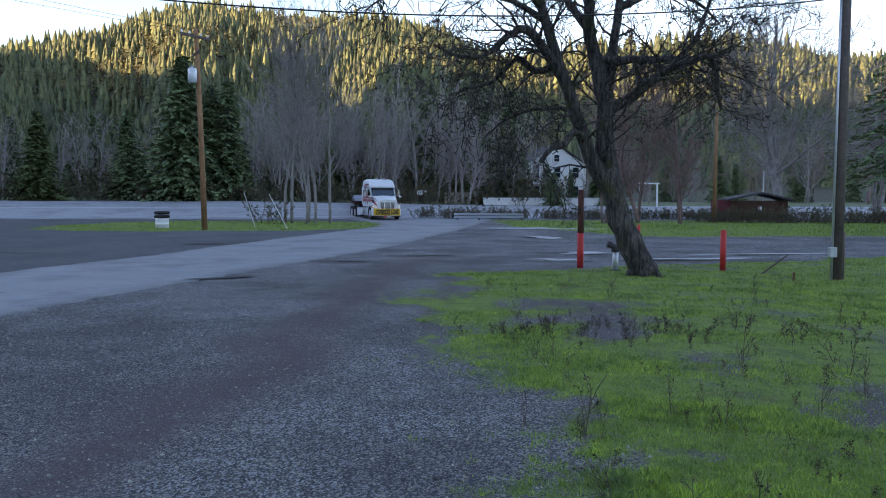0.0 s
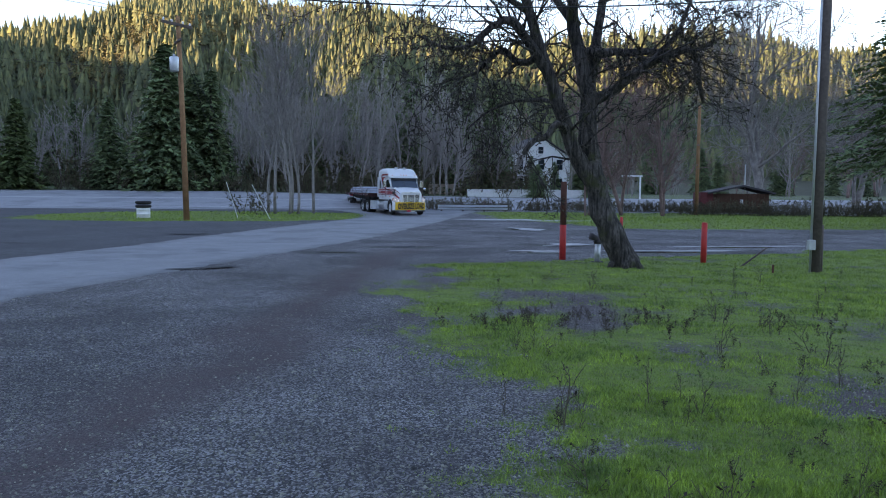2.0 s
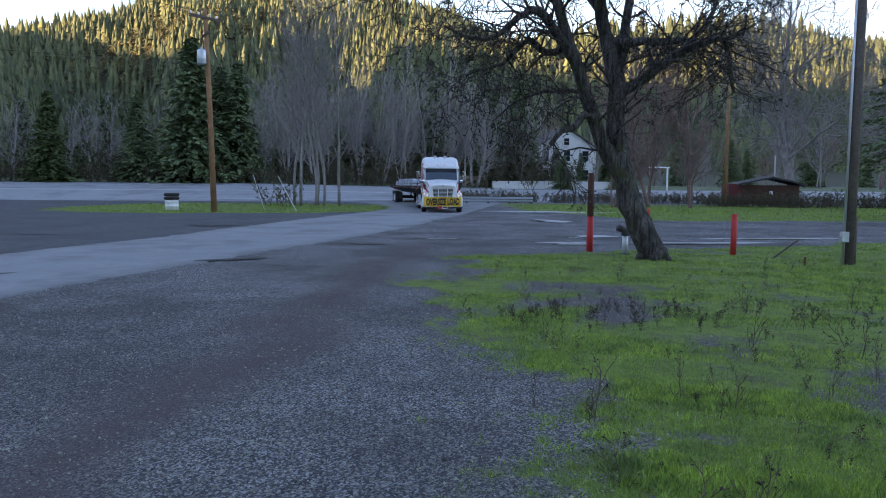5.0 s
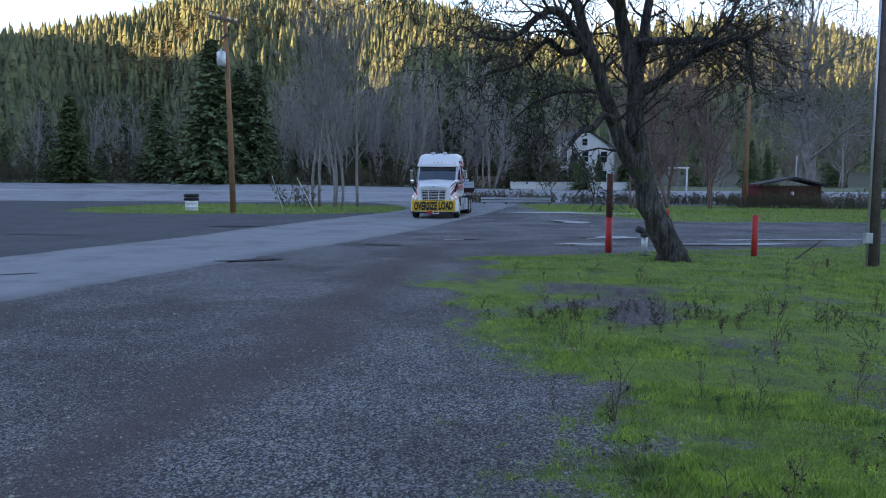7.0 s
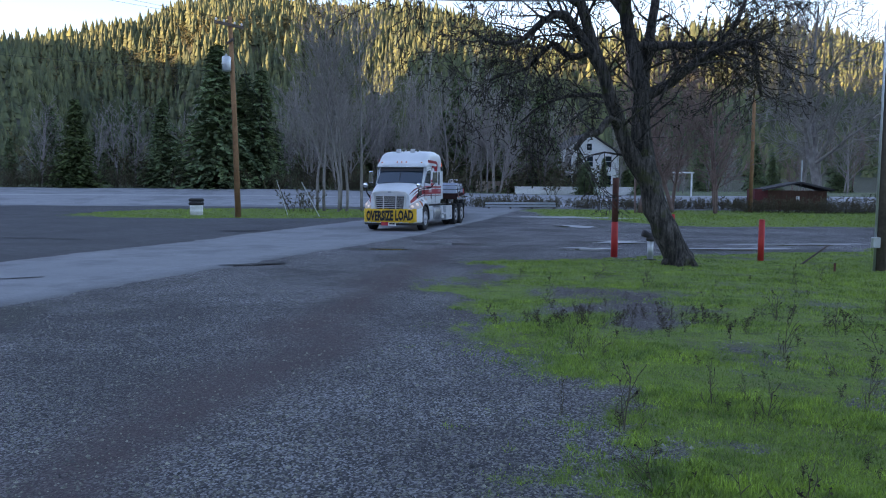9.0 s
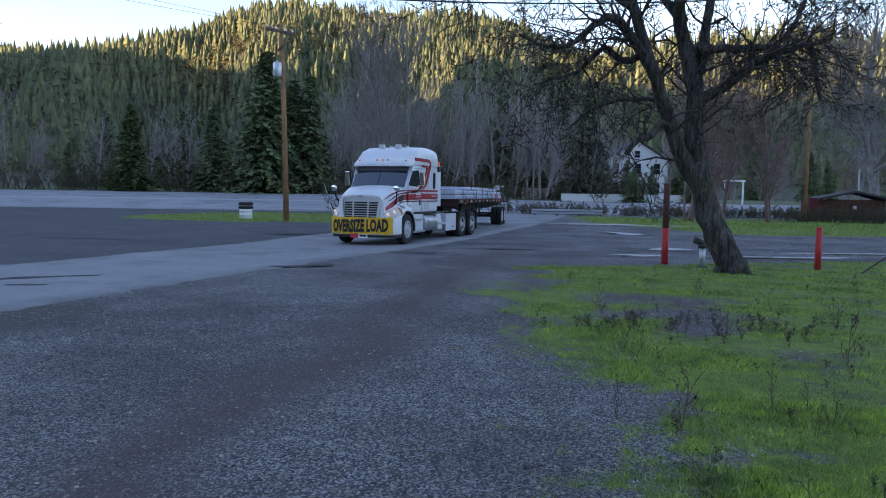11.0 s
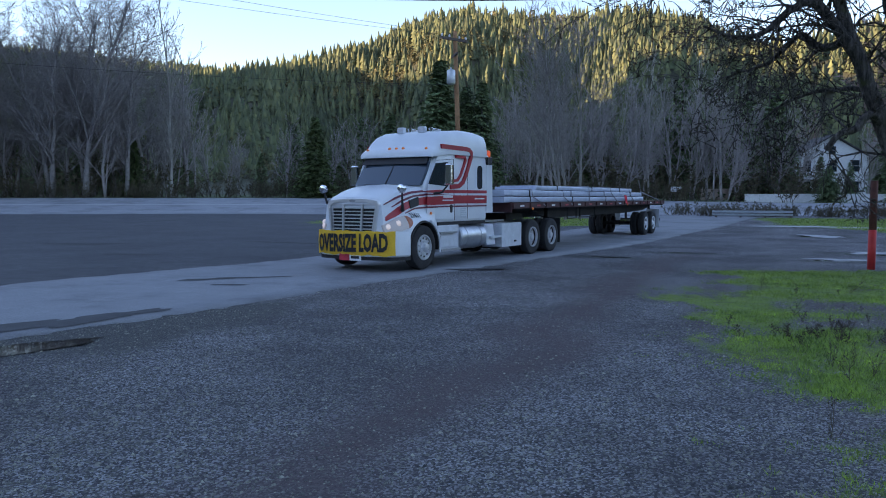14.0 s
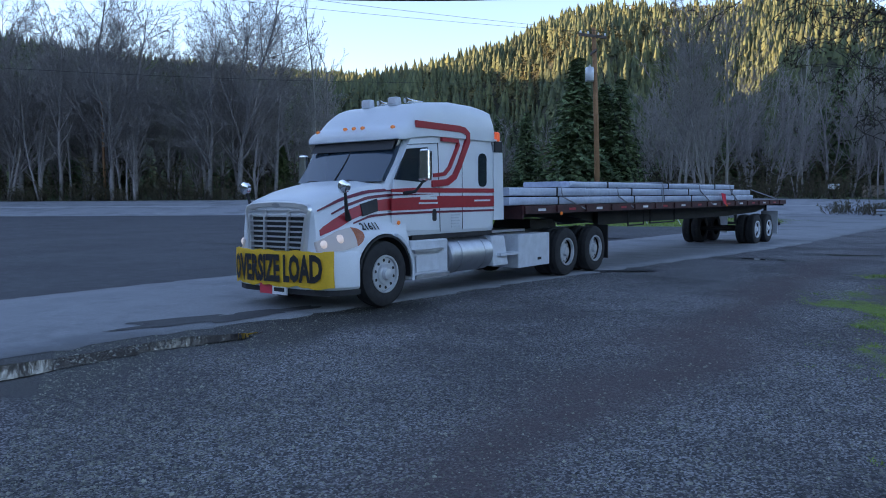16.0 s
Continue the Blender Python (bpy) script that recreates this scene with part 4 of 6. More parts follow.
# bonnet with wings and wheel arches
def arch(y):
    return 0.51 + math.sqrt(max(0.0, 0.60 ** 2 - (y * 0.96) ** 2)) if abs(y) < 0.6 else 0.55
def bonnet_half(y):
    top = np.interp(y, [-0.6, 0.0, 0.5, 0.9, 1.04, 1.08], [1.95, 1.92, 1.82, 1.70, 1.65, 1.60])
    wide = np.interp(y, [-0.66, -0.6, 0.2, 0.6, 0.85, 1.0, 1.08], [1.1, 1.14, 1.2, 1.19, 1.1, 0.96, 0.86])
    tw = np.interp(y, [-0.6, 0.2, 0.7, 1.08], [0.98, 0.9, 0.8, 0.73])
    zb = max(arch(y), 0.62 if y > 0.58 else 0)
    sh = np.interp(y, [-0.6, 0.1, 0.6, 1.1], [1.16, 1.2, 1.14, 1.0])
    return [(0, zb), (wide - 0.06, zb), (wide, zb + 0.02), (wide, max(zb + 0.03, sh - 0.12)), (wide - 0.05, sh), (max(tw + 0.09, wide - 0.17), sh + 0.14), (tw + 0.05, top - 0.15), (tw - 0.04, top - 0.04), (tw * 0.5, top + 0.015), (0, top + 0.03)]


def bonnet_side(y, z):
    """How far out the bonnet's side lies at a height."""
    half = bonnet_half(min(y, 1.08))[2:9]
    return float(np.interp(z, [q[1] for q in half], [q[0] for q in half]))


def skin(s, ups, downs, proud, n=14, m=6, deep=0.05):
    """A thin panel that follows the bonnet's side between two edges given as (y, z), y rising."""
    rows = []
    y0, y1 = ups[0][0], ups[-1][0]
    for k in range(n + 1):
        y = y0 + (y1 - y0) * k / n
        hi, lo = float(np.interp(y, *zip(*ups))), float(np.interp(y, *zip(*downs)))
        line = [(s * (bonnet_side(y, z) + proud), y, z) for z in np.linspace(lo, hi, m)]
        rows.append(line + [(x - s * deep, y2, z2) for x, y2, z2 in reversed(line)])
    return loft(rows)


bonnet = shell("bonnet", hull([(y, bonnet_half(y)) for y in (-0.62, -0.58, -0.52, -0.42, -0.3, -0.15, 0, 0.15, 0.3, 0.42, 0.52, 0.585, 0.62, 0.75, 0.88, 0.98, 1.05, 1.08)]), TRUCK_WHITE, tractor, "white sloping bonnet with moulded wings", 40)
for s in (-1, 1):
    lining = Build()
    rows = []
    for k in range(13):
        a = radians(-8 + 196 * k / 12)
        rows.append([(s * 1.205, 0.605 * math.cos(a), 0.51 + 0.605 * math.sin(a)), (s * 1.205, 0.57 * math.cos(a), 0.51 + 0.57 * math.sin(a)), (s * 0.7, 0.57 * math.cos(a), 0.51 + 0.57 * math.sin(a)), (s * 0.7, 0.605 * math.cos(a), 0.51 + 0.605 * math.sin(a))])
    part("wheel_arch", loft(rows), BLACK, bonnet, "black wheel arch lining")
    # side stripes that sweep down the bonnet
    for ups, downs, material in (
            ([(-0.6, 1.84), (0.16, 1.79), (0.6, 1.68), (1.03, 1.5)], [(-0.6, 1.8), (0.16, 1.745), (0.6, 1.64), (1.03, 1.48)], TRUCK_DARKRED),
            ([(-0.6, 1.76), (0.16, 1.7), (0.55, 1.585), (0.82, 1.45)], [(-0.6, 1.72), (0.16, 1.655), (0.55, 1.545), (0.82, 1.435)], TRUCK_DARKRED),
            ([(-0.6, 1.69), (0.16, 1.62), (0.55, 1.5), (0.85, 1.34), (1.02, 1.21)], [(-0.6, 1.5), (0.16, 1.46), (0.55, 1.35), (0.85, 1.2), (1.02, 1.13)], TRUCK_RED),
            ([(-0.6, 1.455), (0.16, 1.415), (0.52, 1.31)], [(-0.6, 1.42), (0.16, 1.38), (0.52, 1.29)], TRUCK_DARKRED)):
        part("stripe", skin(s, ups, downs, 0.012), material, bonnet)
    part("bonnet_vent", skin(s, [(-0.02, 1.66), (0.32, 1.58)], [(-0.02, 1.47), (0.32, 1.4)], 0.03, 4, 3), BLACK, bonnet, "black air intake")
    part("side_marker", Build().lathe([(0, 0.035), (s * 0.02, 0.028)], "x", 10, (s * 1.09, -0.42, 1.28)), AMBER, bonnet, "amber side marker lamp")
    # head lamps: swept lens over a lit bowl, amber towards the wing
    us, hi, lo = (0.46, 0.52, 0.62, 0.8, 0.95, 1.09), (1.17, 1.225, 1.245, 1.2, 1.12, 1.04), (1.1, 1.03, 0.97, 0.92, 0.905, 0.9)
    head = part("headlight", skin(s, list(zip(us, hi))[1:], list(zip(us, lo))[1:], 0.02, 12, 5), LENS_LIT, bonnet, "clear swept headlamp, lit", True)
    head.data.set_sharp_from_angle(angle=radians(40))
    part("turn_lamp", skin(s, list(zip(us, hi))[:3], list(zip(us, lo))[:3], 0.026, 6, 4), TURN, head, "dull amber turn lamp")
    for y, z, r in ((1.0, 1.0, 0.065), (0.82, 1.07, 0.075)):
        part("lamp_bowl", Build().lathe([(-0.03, r), (0.0, r * 0.95), (0.02, r * 0.6), (0.026, 0.0)], "y", 16, (s * (bonnet_side(y, z) - 0.02), y + 0.03, z)), HEAD, head, "glowing lamp bowl", True)
    # bonnet mirror on a black stalk
    hm = part("bonnet_mirror", shell("mirror_shell", Build().lathe([(-0.07, 0.03), (-0.05, 0.085), (0.03, 0.1), (0.05, 0.07), (0.055, 0.0)], "y", 14, (s * 1.12, 0.8, 1.84)), CHROME, None).data, None, tractor, "chrome bonnet mirror on a black stalk")
    bpy.data.objects.remove(bpy.data.objects["mirror_shell"])
    part("stalk", Build().tube([(s * 1.0, 0.6, 1.36), (s * 1.08, 0.72, 1.52), (s * 1.12, 0.78, 1.78)], [0.05, 0.028, 0.02], 8), BLACK, hm, "black stalk")
    # door mirrors
    dm = part("door_mirror", Build().box(s * 1.4 - 0.11, s * 1.4 + 0.11, -0.56, -0.42, 1.94, 2.44, 0.02), CHROME, tractor, "tall chrome door mirror", bevel=0.03)
    part("mirror_glass", Build().box(s * 1.4 - 0.09, s * 1.4 + 0.09, -0.572, -0.56, 1.98, 2.4), GLASS, dm)
    part("mirror_arm", Build().tube([(s * 1.06, -0.3, 1.74), (s * 1.25, -0.4, 1.77), (s * 1.4, -0.48, 1.96)], [0.035, 0.025, 0.02], 8), BLACK, dm, "black mirror arm")

# radiator grille
def grille_y(z):
    return 1.1 + (1.56 - z) * 0.06 + 0.01
gz0, gz1 = 0.9, 1.51


def grille_ring(bw, tw, z0, z1, y):
    right = [(bw, z0), (tw - 0.02, z1 - 0.16), (tw, z1 - 0.09), (tw - 0.03, z1 - 0.025), (tw - 0.11, z1), (tw * 0.5, z1 + 0.025), (0, z1 + 0.035)]
    pts = right + [(-x, z) for x, z in reversed(right[:-1])]
    return [(x, grille_y(z) + y, z) for x, z in pts]


surround = loft([grille_ring(0.62, 0.735, 0.86, 1.60, -0.1), grille_ring(0.62, 0.735, 0.86, 1.60, -0.02), grille_ring(0.605, 0.715, 0.865, 1.585, 0.015), grille_ring(0.56, 0.645, 0.89, 1.525, 0.015), grille_ring(0.545, 0.625, 0.9, 1.51, -0.06)])
gr = shell("grille", surround, TRIM, tractor, "chrome radiator grille with horizontal bars", 50)
part("radiator", plate([(-0.6, grille_y(gz1) - 0.04, gz1 + 0.01), (0.6, grille_y(gz1) - 0.04, gz1 + 0.01), (0.54, grille_y(gz0) - 0.04, gz0), (-0.54, grille_y(gz0) - 0.04, gz0)], -0.03, 1), BLACK, gr, "black radiator mesh")
for k in range(8):
    z = gz0 + 0.05 + (gz1 - gz0 - 0.07) * k / 7
    w = 0.55 + 0.075 * (z - gz0) / (gz1 - gz0)
    part("bar", Build().box(-w, w, grille_y(z) - 0.03, grille_y(z) + 0.01, z - 0.013, z + 0.013), TRIM, gr)
for x in (-0.27, 0.27):
    part("upright", Build().add([(x * 0.94 - 0.022, grille_y(gz0) + 0.012, gz0), (x * 0.94 + 0.022, grille_y(gz0) + 0.012, gz0), (x + 0.022, grille_y(gz1) + 0.012, gz1), (x - 0.022, grille_y(gz1) + 0.012, gz1), (x * 0.94 - 0.022, grille_y(gz0) - 0.03, gz0), (x * 0.94 + 0.022, grille_y(gz0) - 0.03, gz0), (x + 0.022, grille_y(gz1) - 0.03, gz1), (x - 0.022, grille_y(gz1) - 0.03, gz1)], [(0, 1, 2, 3), (7, 6, 5, 4), (0, 4, 5, 1), (1, 5, 6, 2), (2, 6, 7, 3), (3, 7, 4, 0)]), TRIM, gr)
badge = part("badge", Build().lathe([(0, 0.1), (0.02, 0.085)], "y", 16, (0, 1.11, 1.575)), ALU, gr, "oval chrome badge")
badge.data.transform(Matrix.Translation((0, 0, 1.575)) @ Matrix.Diagonal((1, 1, 0.35, 1)) @ Matrix.Translation((0, 0, -1.575)))

# bumper, banner and plates
def bumper_y(x):
    return float(np.interp(abs(x), [0, 0.5, 0.8, 1.0, 1.12, 1.2, 1.22], [1.17, 1.155, 1.12, 1.04, 0.93, 0.75, 0.6]))
xs = [-1.22, -1.2, -1.12, -1.0, -0.8, -0.5, 0, 0.5, 0.8, 1.0, 1.12, 1.2, 1.22]
plan = [(x, bumper_y(x)) for x in xs] + [(1.12, 0.58), (-1.12, 0.58)]
shell("bumper", loft([[(x * k, y - (1 - k) * 0.6, z) for x, y in plan] for z, k in ((0.34, 0.97), (0.38, 1.0), (0.84, 1.0), (0.89, 0.985))]), TRUCK_WHITE, tractor, "white moulded front bumper", 40)
part("bumper_lip", loft([[(x * 0.99, y - 0.02, z) for x, y in plan] for z in (0.26, 0.34)]), BLACK, tractor, "black lower bumper lip")
bx = [-1.08 + 2.2 * i / 40 for i in range(41)]
rng = random.Random(4)
rows = []
for x in bx:
    sag = 0.012 * math.sin(x * 9) + 0.01 * math.sin(x * 23)
    y = bumper_y(x) + 0.034 + 0.012 * math.sin(x * 14) + 0.008 * math.sin(x * 31 + 1) + rng.uniform(0, 0.008)
    rows.append([(x, y, 0.37 + sag), (x, y + 0.014, 0.63), (x, y, 0.905 + sag * 0.7), (x, y - 0.012, 0.905 + sag * 0.7), (x, y, 0.63), (x, y - 0.012, 0.37 + sag)])
banner = shell("banner", loft(rows), BANNER, tractor, "creased yellow banner with black block letters", 60)
lettering("lettering", "OVERSIZE LOAD", 0.42, lambda a, u: (-a, bumper_y(a) + 0.074, 0.64 + u + 0.02 * a), INK, banner, 1.96, 0.045)
part("plate", Build().box(0.05, 0.33, 1.16, 1.19, 0.24, 0.39), PLATE_RED, tractor, "small red plate under the banner")
np_ = part("number_plate", Build().box(-0.27, 0.04, 1.16, 1.19, 0.24, 0.39), PLATE_WHITE, tractor, "white number plate")
part("plate_bar", Build().box(-0.23, 0.0, 1.19, 1.194, 0.285, 0.345), INK, np_, "dark bar on the plate")
lettering("fleet_number", "21611", 0.11, lambda a, u: (-bonnet_side(0.26 - a, 1.25 + u) - 0.012, 0.26 - a, 1.25 + u), INK, bonnet, 0.34, 0.03)

# lamps on the roof
for x in (-0.86, -0.2, 0.0, 0.2, 0.86):
    part("marker_lamp", Build().lathe([(0, 0.03), (0.03, 0.034), (0.08, 0.022), (0.1, 0.0)], "y", 8, (x, -0.33, 2.8 if abs(x) > 0.5 else 2.82)), AMBER, tractor, "amber marker lamp")
for x in (-0.28, 0.34):
    rl = part("roof_lamp", Build().box(x - 0.1, x + 0.1, -1.16, -1.02, 3.24, 3.39, 0.01), GREY_PLASTIC, tractor, "square white work lamp on the roof", bevel=0.015)
    part("lamp_face", Build().box(x - 0.085, x + 0.085, -1.018, -1.012, 3.28, 3.37), LENS_CLEAR, rl)
    part("air_horn", Build().lathe([(-1.6, 0.02), (-1.25, 0.03), (-1.15, 0.055)], "y", 10, (x - 0.2, 0, 3.33)), CHROME, tractor, "chrome air horn")
beacon = part("beacon", Build().lathe([(2.7, 0.08), (2.72, 0.085), (2.86, 0.08), (2.88, 0.05)], "z", 12, (-1.0, -3.1, 0)), ORANGE, tractor, "orange warning beacon on a bracket")
part("bracket", Build().box(-1.09, -0.93, -3.2, -2.97, 2.5, 2.7), BLACK, beacon, "black bracket")

# tanks, steps and boxes along the frame
for s in (-1, 1):
    tank = shell("fuel_tank", Build().lathe([(-3.0, 0.0), (-3.0, 0.28), (-2.97, 0.31), (-1.78, 0.31), (-1.75, 0.28), (-1.75, 0.0)], "y", 28, (s * 0.86, 0, 0.66)), ALU, tractor, "round brushed aluminium fuel tank", 40)
    for y in (-2.75, -2.05):
        part("tank_strap", Build().lathe([(y - 0.04, 0.32), (y + 0.04, 0.32)], "y", 28, (s * 0.86, 0, 0.66)), ALU, tank, "polished tank strap")
    st = part("step_box", Build().box(s * 0.82 - 0.26, s * 0.82 + 0.34 * 1, -1.72, -0.72, 0.36, 0.98) if s < 0 else Build().box(0.5, 1.1, -1.72, -0.72, 0.36, 0.98), GREY_PLASTIC, tractor, "pale grey step and battery box", bevel=0.03)
    part("step", Build().box(min(s * 1.02, s * 1.2), max(s * 1.02, s * 1.2), -1.6, -0.72, 0.36, 0.42), ALU, st)
    part("step", Build().box(min(s * 1.0, s * 1.16), max(s * 1.0, s * 1.16), -1.5, -0.74, 0.78, 0.83), ALU, st)
    part("box_door", Build().box(min(s * 1.1, s * 1.115), max(s * 1.1, s * 1.115), -1.42, -0.82, 0.46, 0.74), GREY_PLASTIC, st, bevel=0.01)
    rows = []
    for k in range(9):
        a = radians(112 + 82 * k / 8)
        c, q = math.cos(a), math.sin(a)
        rows.append([(s * 1.23, 0.6 * c, 0.51 + 0.6 * q), (s * 1.23, 0.66 * c, 0.51 + 0.66 * q), (s * 0.95, 0.66 * c, 0.51 + 0.66 * q), (s * 0.95, 0.6 * c, 0.51 + 0.6 * q)])
    part("front_mudflap", loft(rows), GREY_PLASTIC, tractor, "pale curved mudguard edge", bevel=0.01)
    part("frame_step", Build().add([(s * 0.55, -3.0, 0.95), (s * 1.1, -3.0, 0.95), (s * 1.1, -3.45, 0.95), (s * 0.55, -3.45, 0.95), (s * 0.55, -3.0, 0.4), (s * 1.16, -3.0, 0.4), (s * 1.16, -3.5, 0.4), (s * 0.55, -3.5, 0.4)], [(0, 1, 2, 3), (4, 5, 6, 7), (0, 1, 5, 4), (1, 2, 6, 5), (2, 3, 7, 6), (3, 0, 4, 7)]), GREY_PLASTIC, tractor, "stepped grey side box", bevel=0.02)
    part("side_step", Build().box(min(s * 1.0, s * 1.22), max(s * 1.0, s * 1.22), -3.85, -3.15, 0.58, 0.63), GREY_PLASTIC, tractor)
    box = part("tool_box", Build().box(min(s * 0.55, s * 1.18), max(s * 0.55, s * 1.18), -5.02, -3.82, 0.3, 0.95), GREY_PLASTIC, tractor, "pale grey steel tool box", bevel=0.02)
    part("latch", Build().box(min(s * 1.18, s * 1.2), max(s * 1.18, s * 1.2), -4.66, -4.54, 0.42, 0.47), BLACK, box)
    part("rear_mudflap", Build().box(min(s * 0.65, s * 1.22), max(s * 0.65, s * 1.22), -7.66, -7.62, 0.25, 1.02), BLACK, tractor, "black rubber mudflap")
    part("cab_skirt", Build().box(min(s * 0.98, s * 1.05), max(s * 0.98, s * 1.05), -2.9, -0.6, 0.98, 1.06), BLACK, tractor)
part("deck_plate", Build().box(-0.75, 0.75, -4.75, -3.1, 0.98, 1.03), ALU, tractor, "chequered aluminium deck plate")
for k in range(3):
    pts = [(-0.25 + 0.25 * k + 0.06 * math.cos(i * 1.3), -3.0 - 0.12 * i, 1.55 - 0.35 * math.sin(math.pi * i / 14) + 0.06 * math.sin(i * 1.3)) for i in range(15)]
    part("air_hose", Build().tube(pts, [0.016] * 15, 5), (RUST, WIRE, RUST)[k], tractor, "coiled brake hose")


def set_back(ob):
    """The cab stands behind the long bonnet: its front moves back more than its rear."""
    for o in (ob, *ob.children_recursive):
        for v in o.data.vertices:
            v.co.y -= 0.2 + 0.2 * max(0.0, min(1.0, (v.co.y + 0.6) / 0.8))


for ob in list(tractor.children):
    if ob.name.split(".")[0] in ("cab", "roof_fairing", "windscreen", "door", "sleeper_window", "sleeper_hatch", "stripe", "sign_bar", "side_extender", "door_mirror", "marker_lamp", "roof_lamp", "air_horn", "beacon", "cab_skirt", "air_hose"):
        set_back(ob)
for s in (-1, 1):
    make_wheel(tractor, s * 1.05, 0.0, s, False, RIM)
    for y in (-5.7, -7.02):
        make_wheel(tractor, s * 1.08, y, s, True, RIM)

# ---------------------------------------------------------------- the trailer, its king pin over its origin
DECK = speckled("deck_timber", (0.066, 0.037, 0.029), (0.145, 0.082, 0.059), 3.0, 0.85)
TRAILER_RED = speckled("trailer_maroon", (0.035, 0.011, 0.012), (0.085, 0.024, 0.024), 4.0, 0.6)
WRAP = speckled("plastic_wrap", (0.36, 0.41, 0.52), (0.56, 0.6, 0.7), 2.5, 0.4, 0, 14.0, 0.35, 0.02)
STRAP = plain("grey_strap", (0.264, 0.264, 0.29), 0.7)
RED_CLOTH = plain("red_flag_cloth", (0.792, 0.04, 0.066), 0.8)
REFLECT = plain("reflective_tape", (0.792, 0.792, 0.792), 0.4)

trailer = thing("flatbed_trailer", "long maroon flatbed trailer with timber deck and tandem axles", "trailer")
NOSE, TAIL = 1.9, -16.0
part("deck", Build().box(-1.22, 1.22, TAIL, NOSE, 1.42, 1.50), DECK, trailer, "worn dark timber deck", bevel=0.01)
for s in (-1, 1):
    rail = part("side_rail", Build().box(s * 1.26 - 0.03, s * 1.26 + 0.03, TAIL, NOSE, 1.34, 1.50), TRAILER_RED, trailer, "maroon steel side rail")
    for k in range(14):
        y = NOSE - 0.6 - k * 1.22
        part("reflector", Build().box(s * 1.291 - 0.003, s * 1.291 + 0.003, y - 0.14, y + 0.14, 1.39, 1.44), (REFLECT, TRUCK_RED)[k % 2], rail)
        part("stake_pocket", Build().box(s * 1.31 - 0.02, s * 1.31 + 0.02, y - 0.65, y - 0.55, 1.36, 1.49), TRAILER_RED, rail)
    part("main_beam", loft([[(s * 0.48 - 0.07, y, z0), (s * 0.48 + 0.07, y, z0), (s * 0.48 + 0.07, y, 1.42), (s * 0.48 - 0.07, y, 1.42)] for y, z0 in ((NOSE - 0.1, 1.24), (-1.2, 1.22), (-2.6, 0.98), (-11.5, 0.98), (-14.8, 1.05), (TAIL, 1.2))]), CHASSIS, trailer)
    part("landing_leg", Build().box(s * 0.62 - 0.06, s * 0.62 + 0.06, -2.36, -2.24, 0.42, 1.3).box(s * 0.62 - 0.12, s * 0.62 + 0.12, -2.45, -2.15, 0.40, 0.43), CHASSIS, trailer)
    part("side_lamp", Build().lathe([(0, 0.04), (s * 0.025, 0.03)], "x", 10, (s * 1.29, 0.55, 1.33)), AMBER, trailer, "amber side lamp")
    part("side_lamp", Build().lathe([(0, 0.03), (s * 0.025, 0.02)], "x", 10, (s * 1.29, -9.5, 1.36)), AMBER, trailer, "amber side lamp")
    part("mudflap", Build().box(min(s * 0.62, s * 1.22), max(s * 0.62, s * 1.22), -15.3, -15.26, 0.25, 1.1), GREY_PLASTIC, trailer, "pale mudflap")
    part("guard_bar", Build().tube([(s * 1.0, -3.2, 1.3), (s * 1.0, -3.2, 0.95), (s * 1.0, -4.1, 0.95), (s * 1.0, -4.1, 1.3)], [0.02] * 4, 6), CHASSIS, trailer)
    part("guard_bar", Build().tube([(s * 1.0, -4.5, 1.3), (s * 1.0, -4.5, 0.97), (s * 1.0, -6.1, 0.97), (s * 1.0, -6.1, 1.3)], [0.02] * 4, 6), CHASSIS, trailer)
part("tail_bar", Build().box(-1.2, 1.2, TAIL - 0.06, TAIL, 1.28, 1.5).box(-1.1, 1.1, TAIL - 0.05, TAIL + 0.05, 0.55, 0.65).box(-0.6, -0.5, TAIL - 0.04, TAIL + 0.04, 0.6, 1.3).box(0.5, 0.6, TAIL - 0.04, TAIL + 0.04, 0.6, 1.3), CHASSIS, trailer)
part("nose_plate", Build().box(-1.25, 1.25, NOSE, NOSE + 0.05, 1.24, 1.52), TRAILER_RED, trailer)
for y in (-12.8, -14.12):
    part("axle", Build().tube([(-1.0, y, 0.51), (1.0, y, 0.51)], [0.08, 0.08], 8), CHASSIS, trailer)
    for s in (-1, 1):
        make_wheel(trailer, s * 1.1, y, s, True, plain("pale_rim", (0.726, 0.739, 0.766), 0.5))
for k in range(5):
    y = 0.4 - 2.6 * k
    hi = 2.02 if -10.4 < y < -2.2 else 1.87
    lean = (-0.9, -0.7, 0.2)[k % 3]
    part("strap", Build().tube([(-1.29, y + lean, 1.4), (-1.235, y, hi - 0.2), (-1.2, y, hi), (1.2, y, hi), (1.235, y, hi - 0.2), (1.29, y + lean, 1.4)], [0.016] * 6, 4), STRAP, trailer, "thin grey load strap")
for k in range(3):
    part("tail_strap", Build().tube([(-1.2 + k * 0.9, -12.1, 1.86), (-1.1 + k * 0.9, TAIL + 0.4, 1.52)], [0.02, 0.02], 4), STRAP, trailer)
part("flag", plate([(-1.3, -9.0, 1.74), (-1.33, -9.25, 1.72), (-1.34, -9.35, 1.38), (-1.33, -9.1, 1.44)], 0.012, 0), RED_CLOTH, trailer, "red warning flag")
part("flag", plate([(0.9, TAIL - 0.08, 1.5), (0.5, TAIL - 0.1, 1.5), (0.55, TAIL - 0.1, 1.15), (0.92, TAIL - 0.09, 1.18)], 0.012, 1), RED_CLOTH, trailer, "red warning flag")

BUNDLES = []


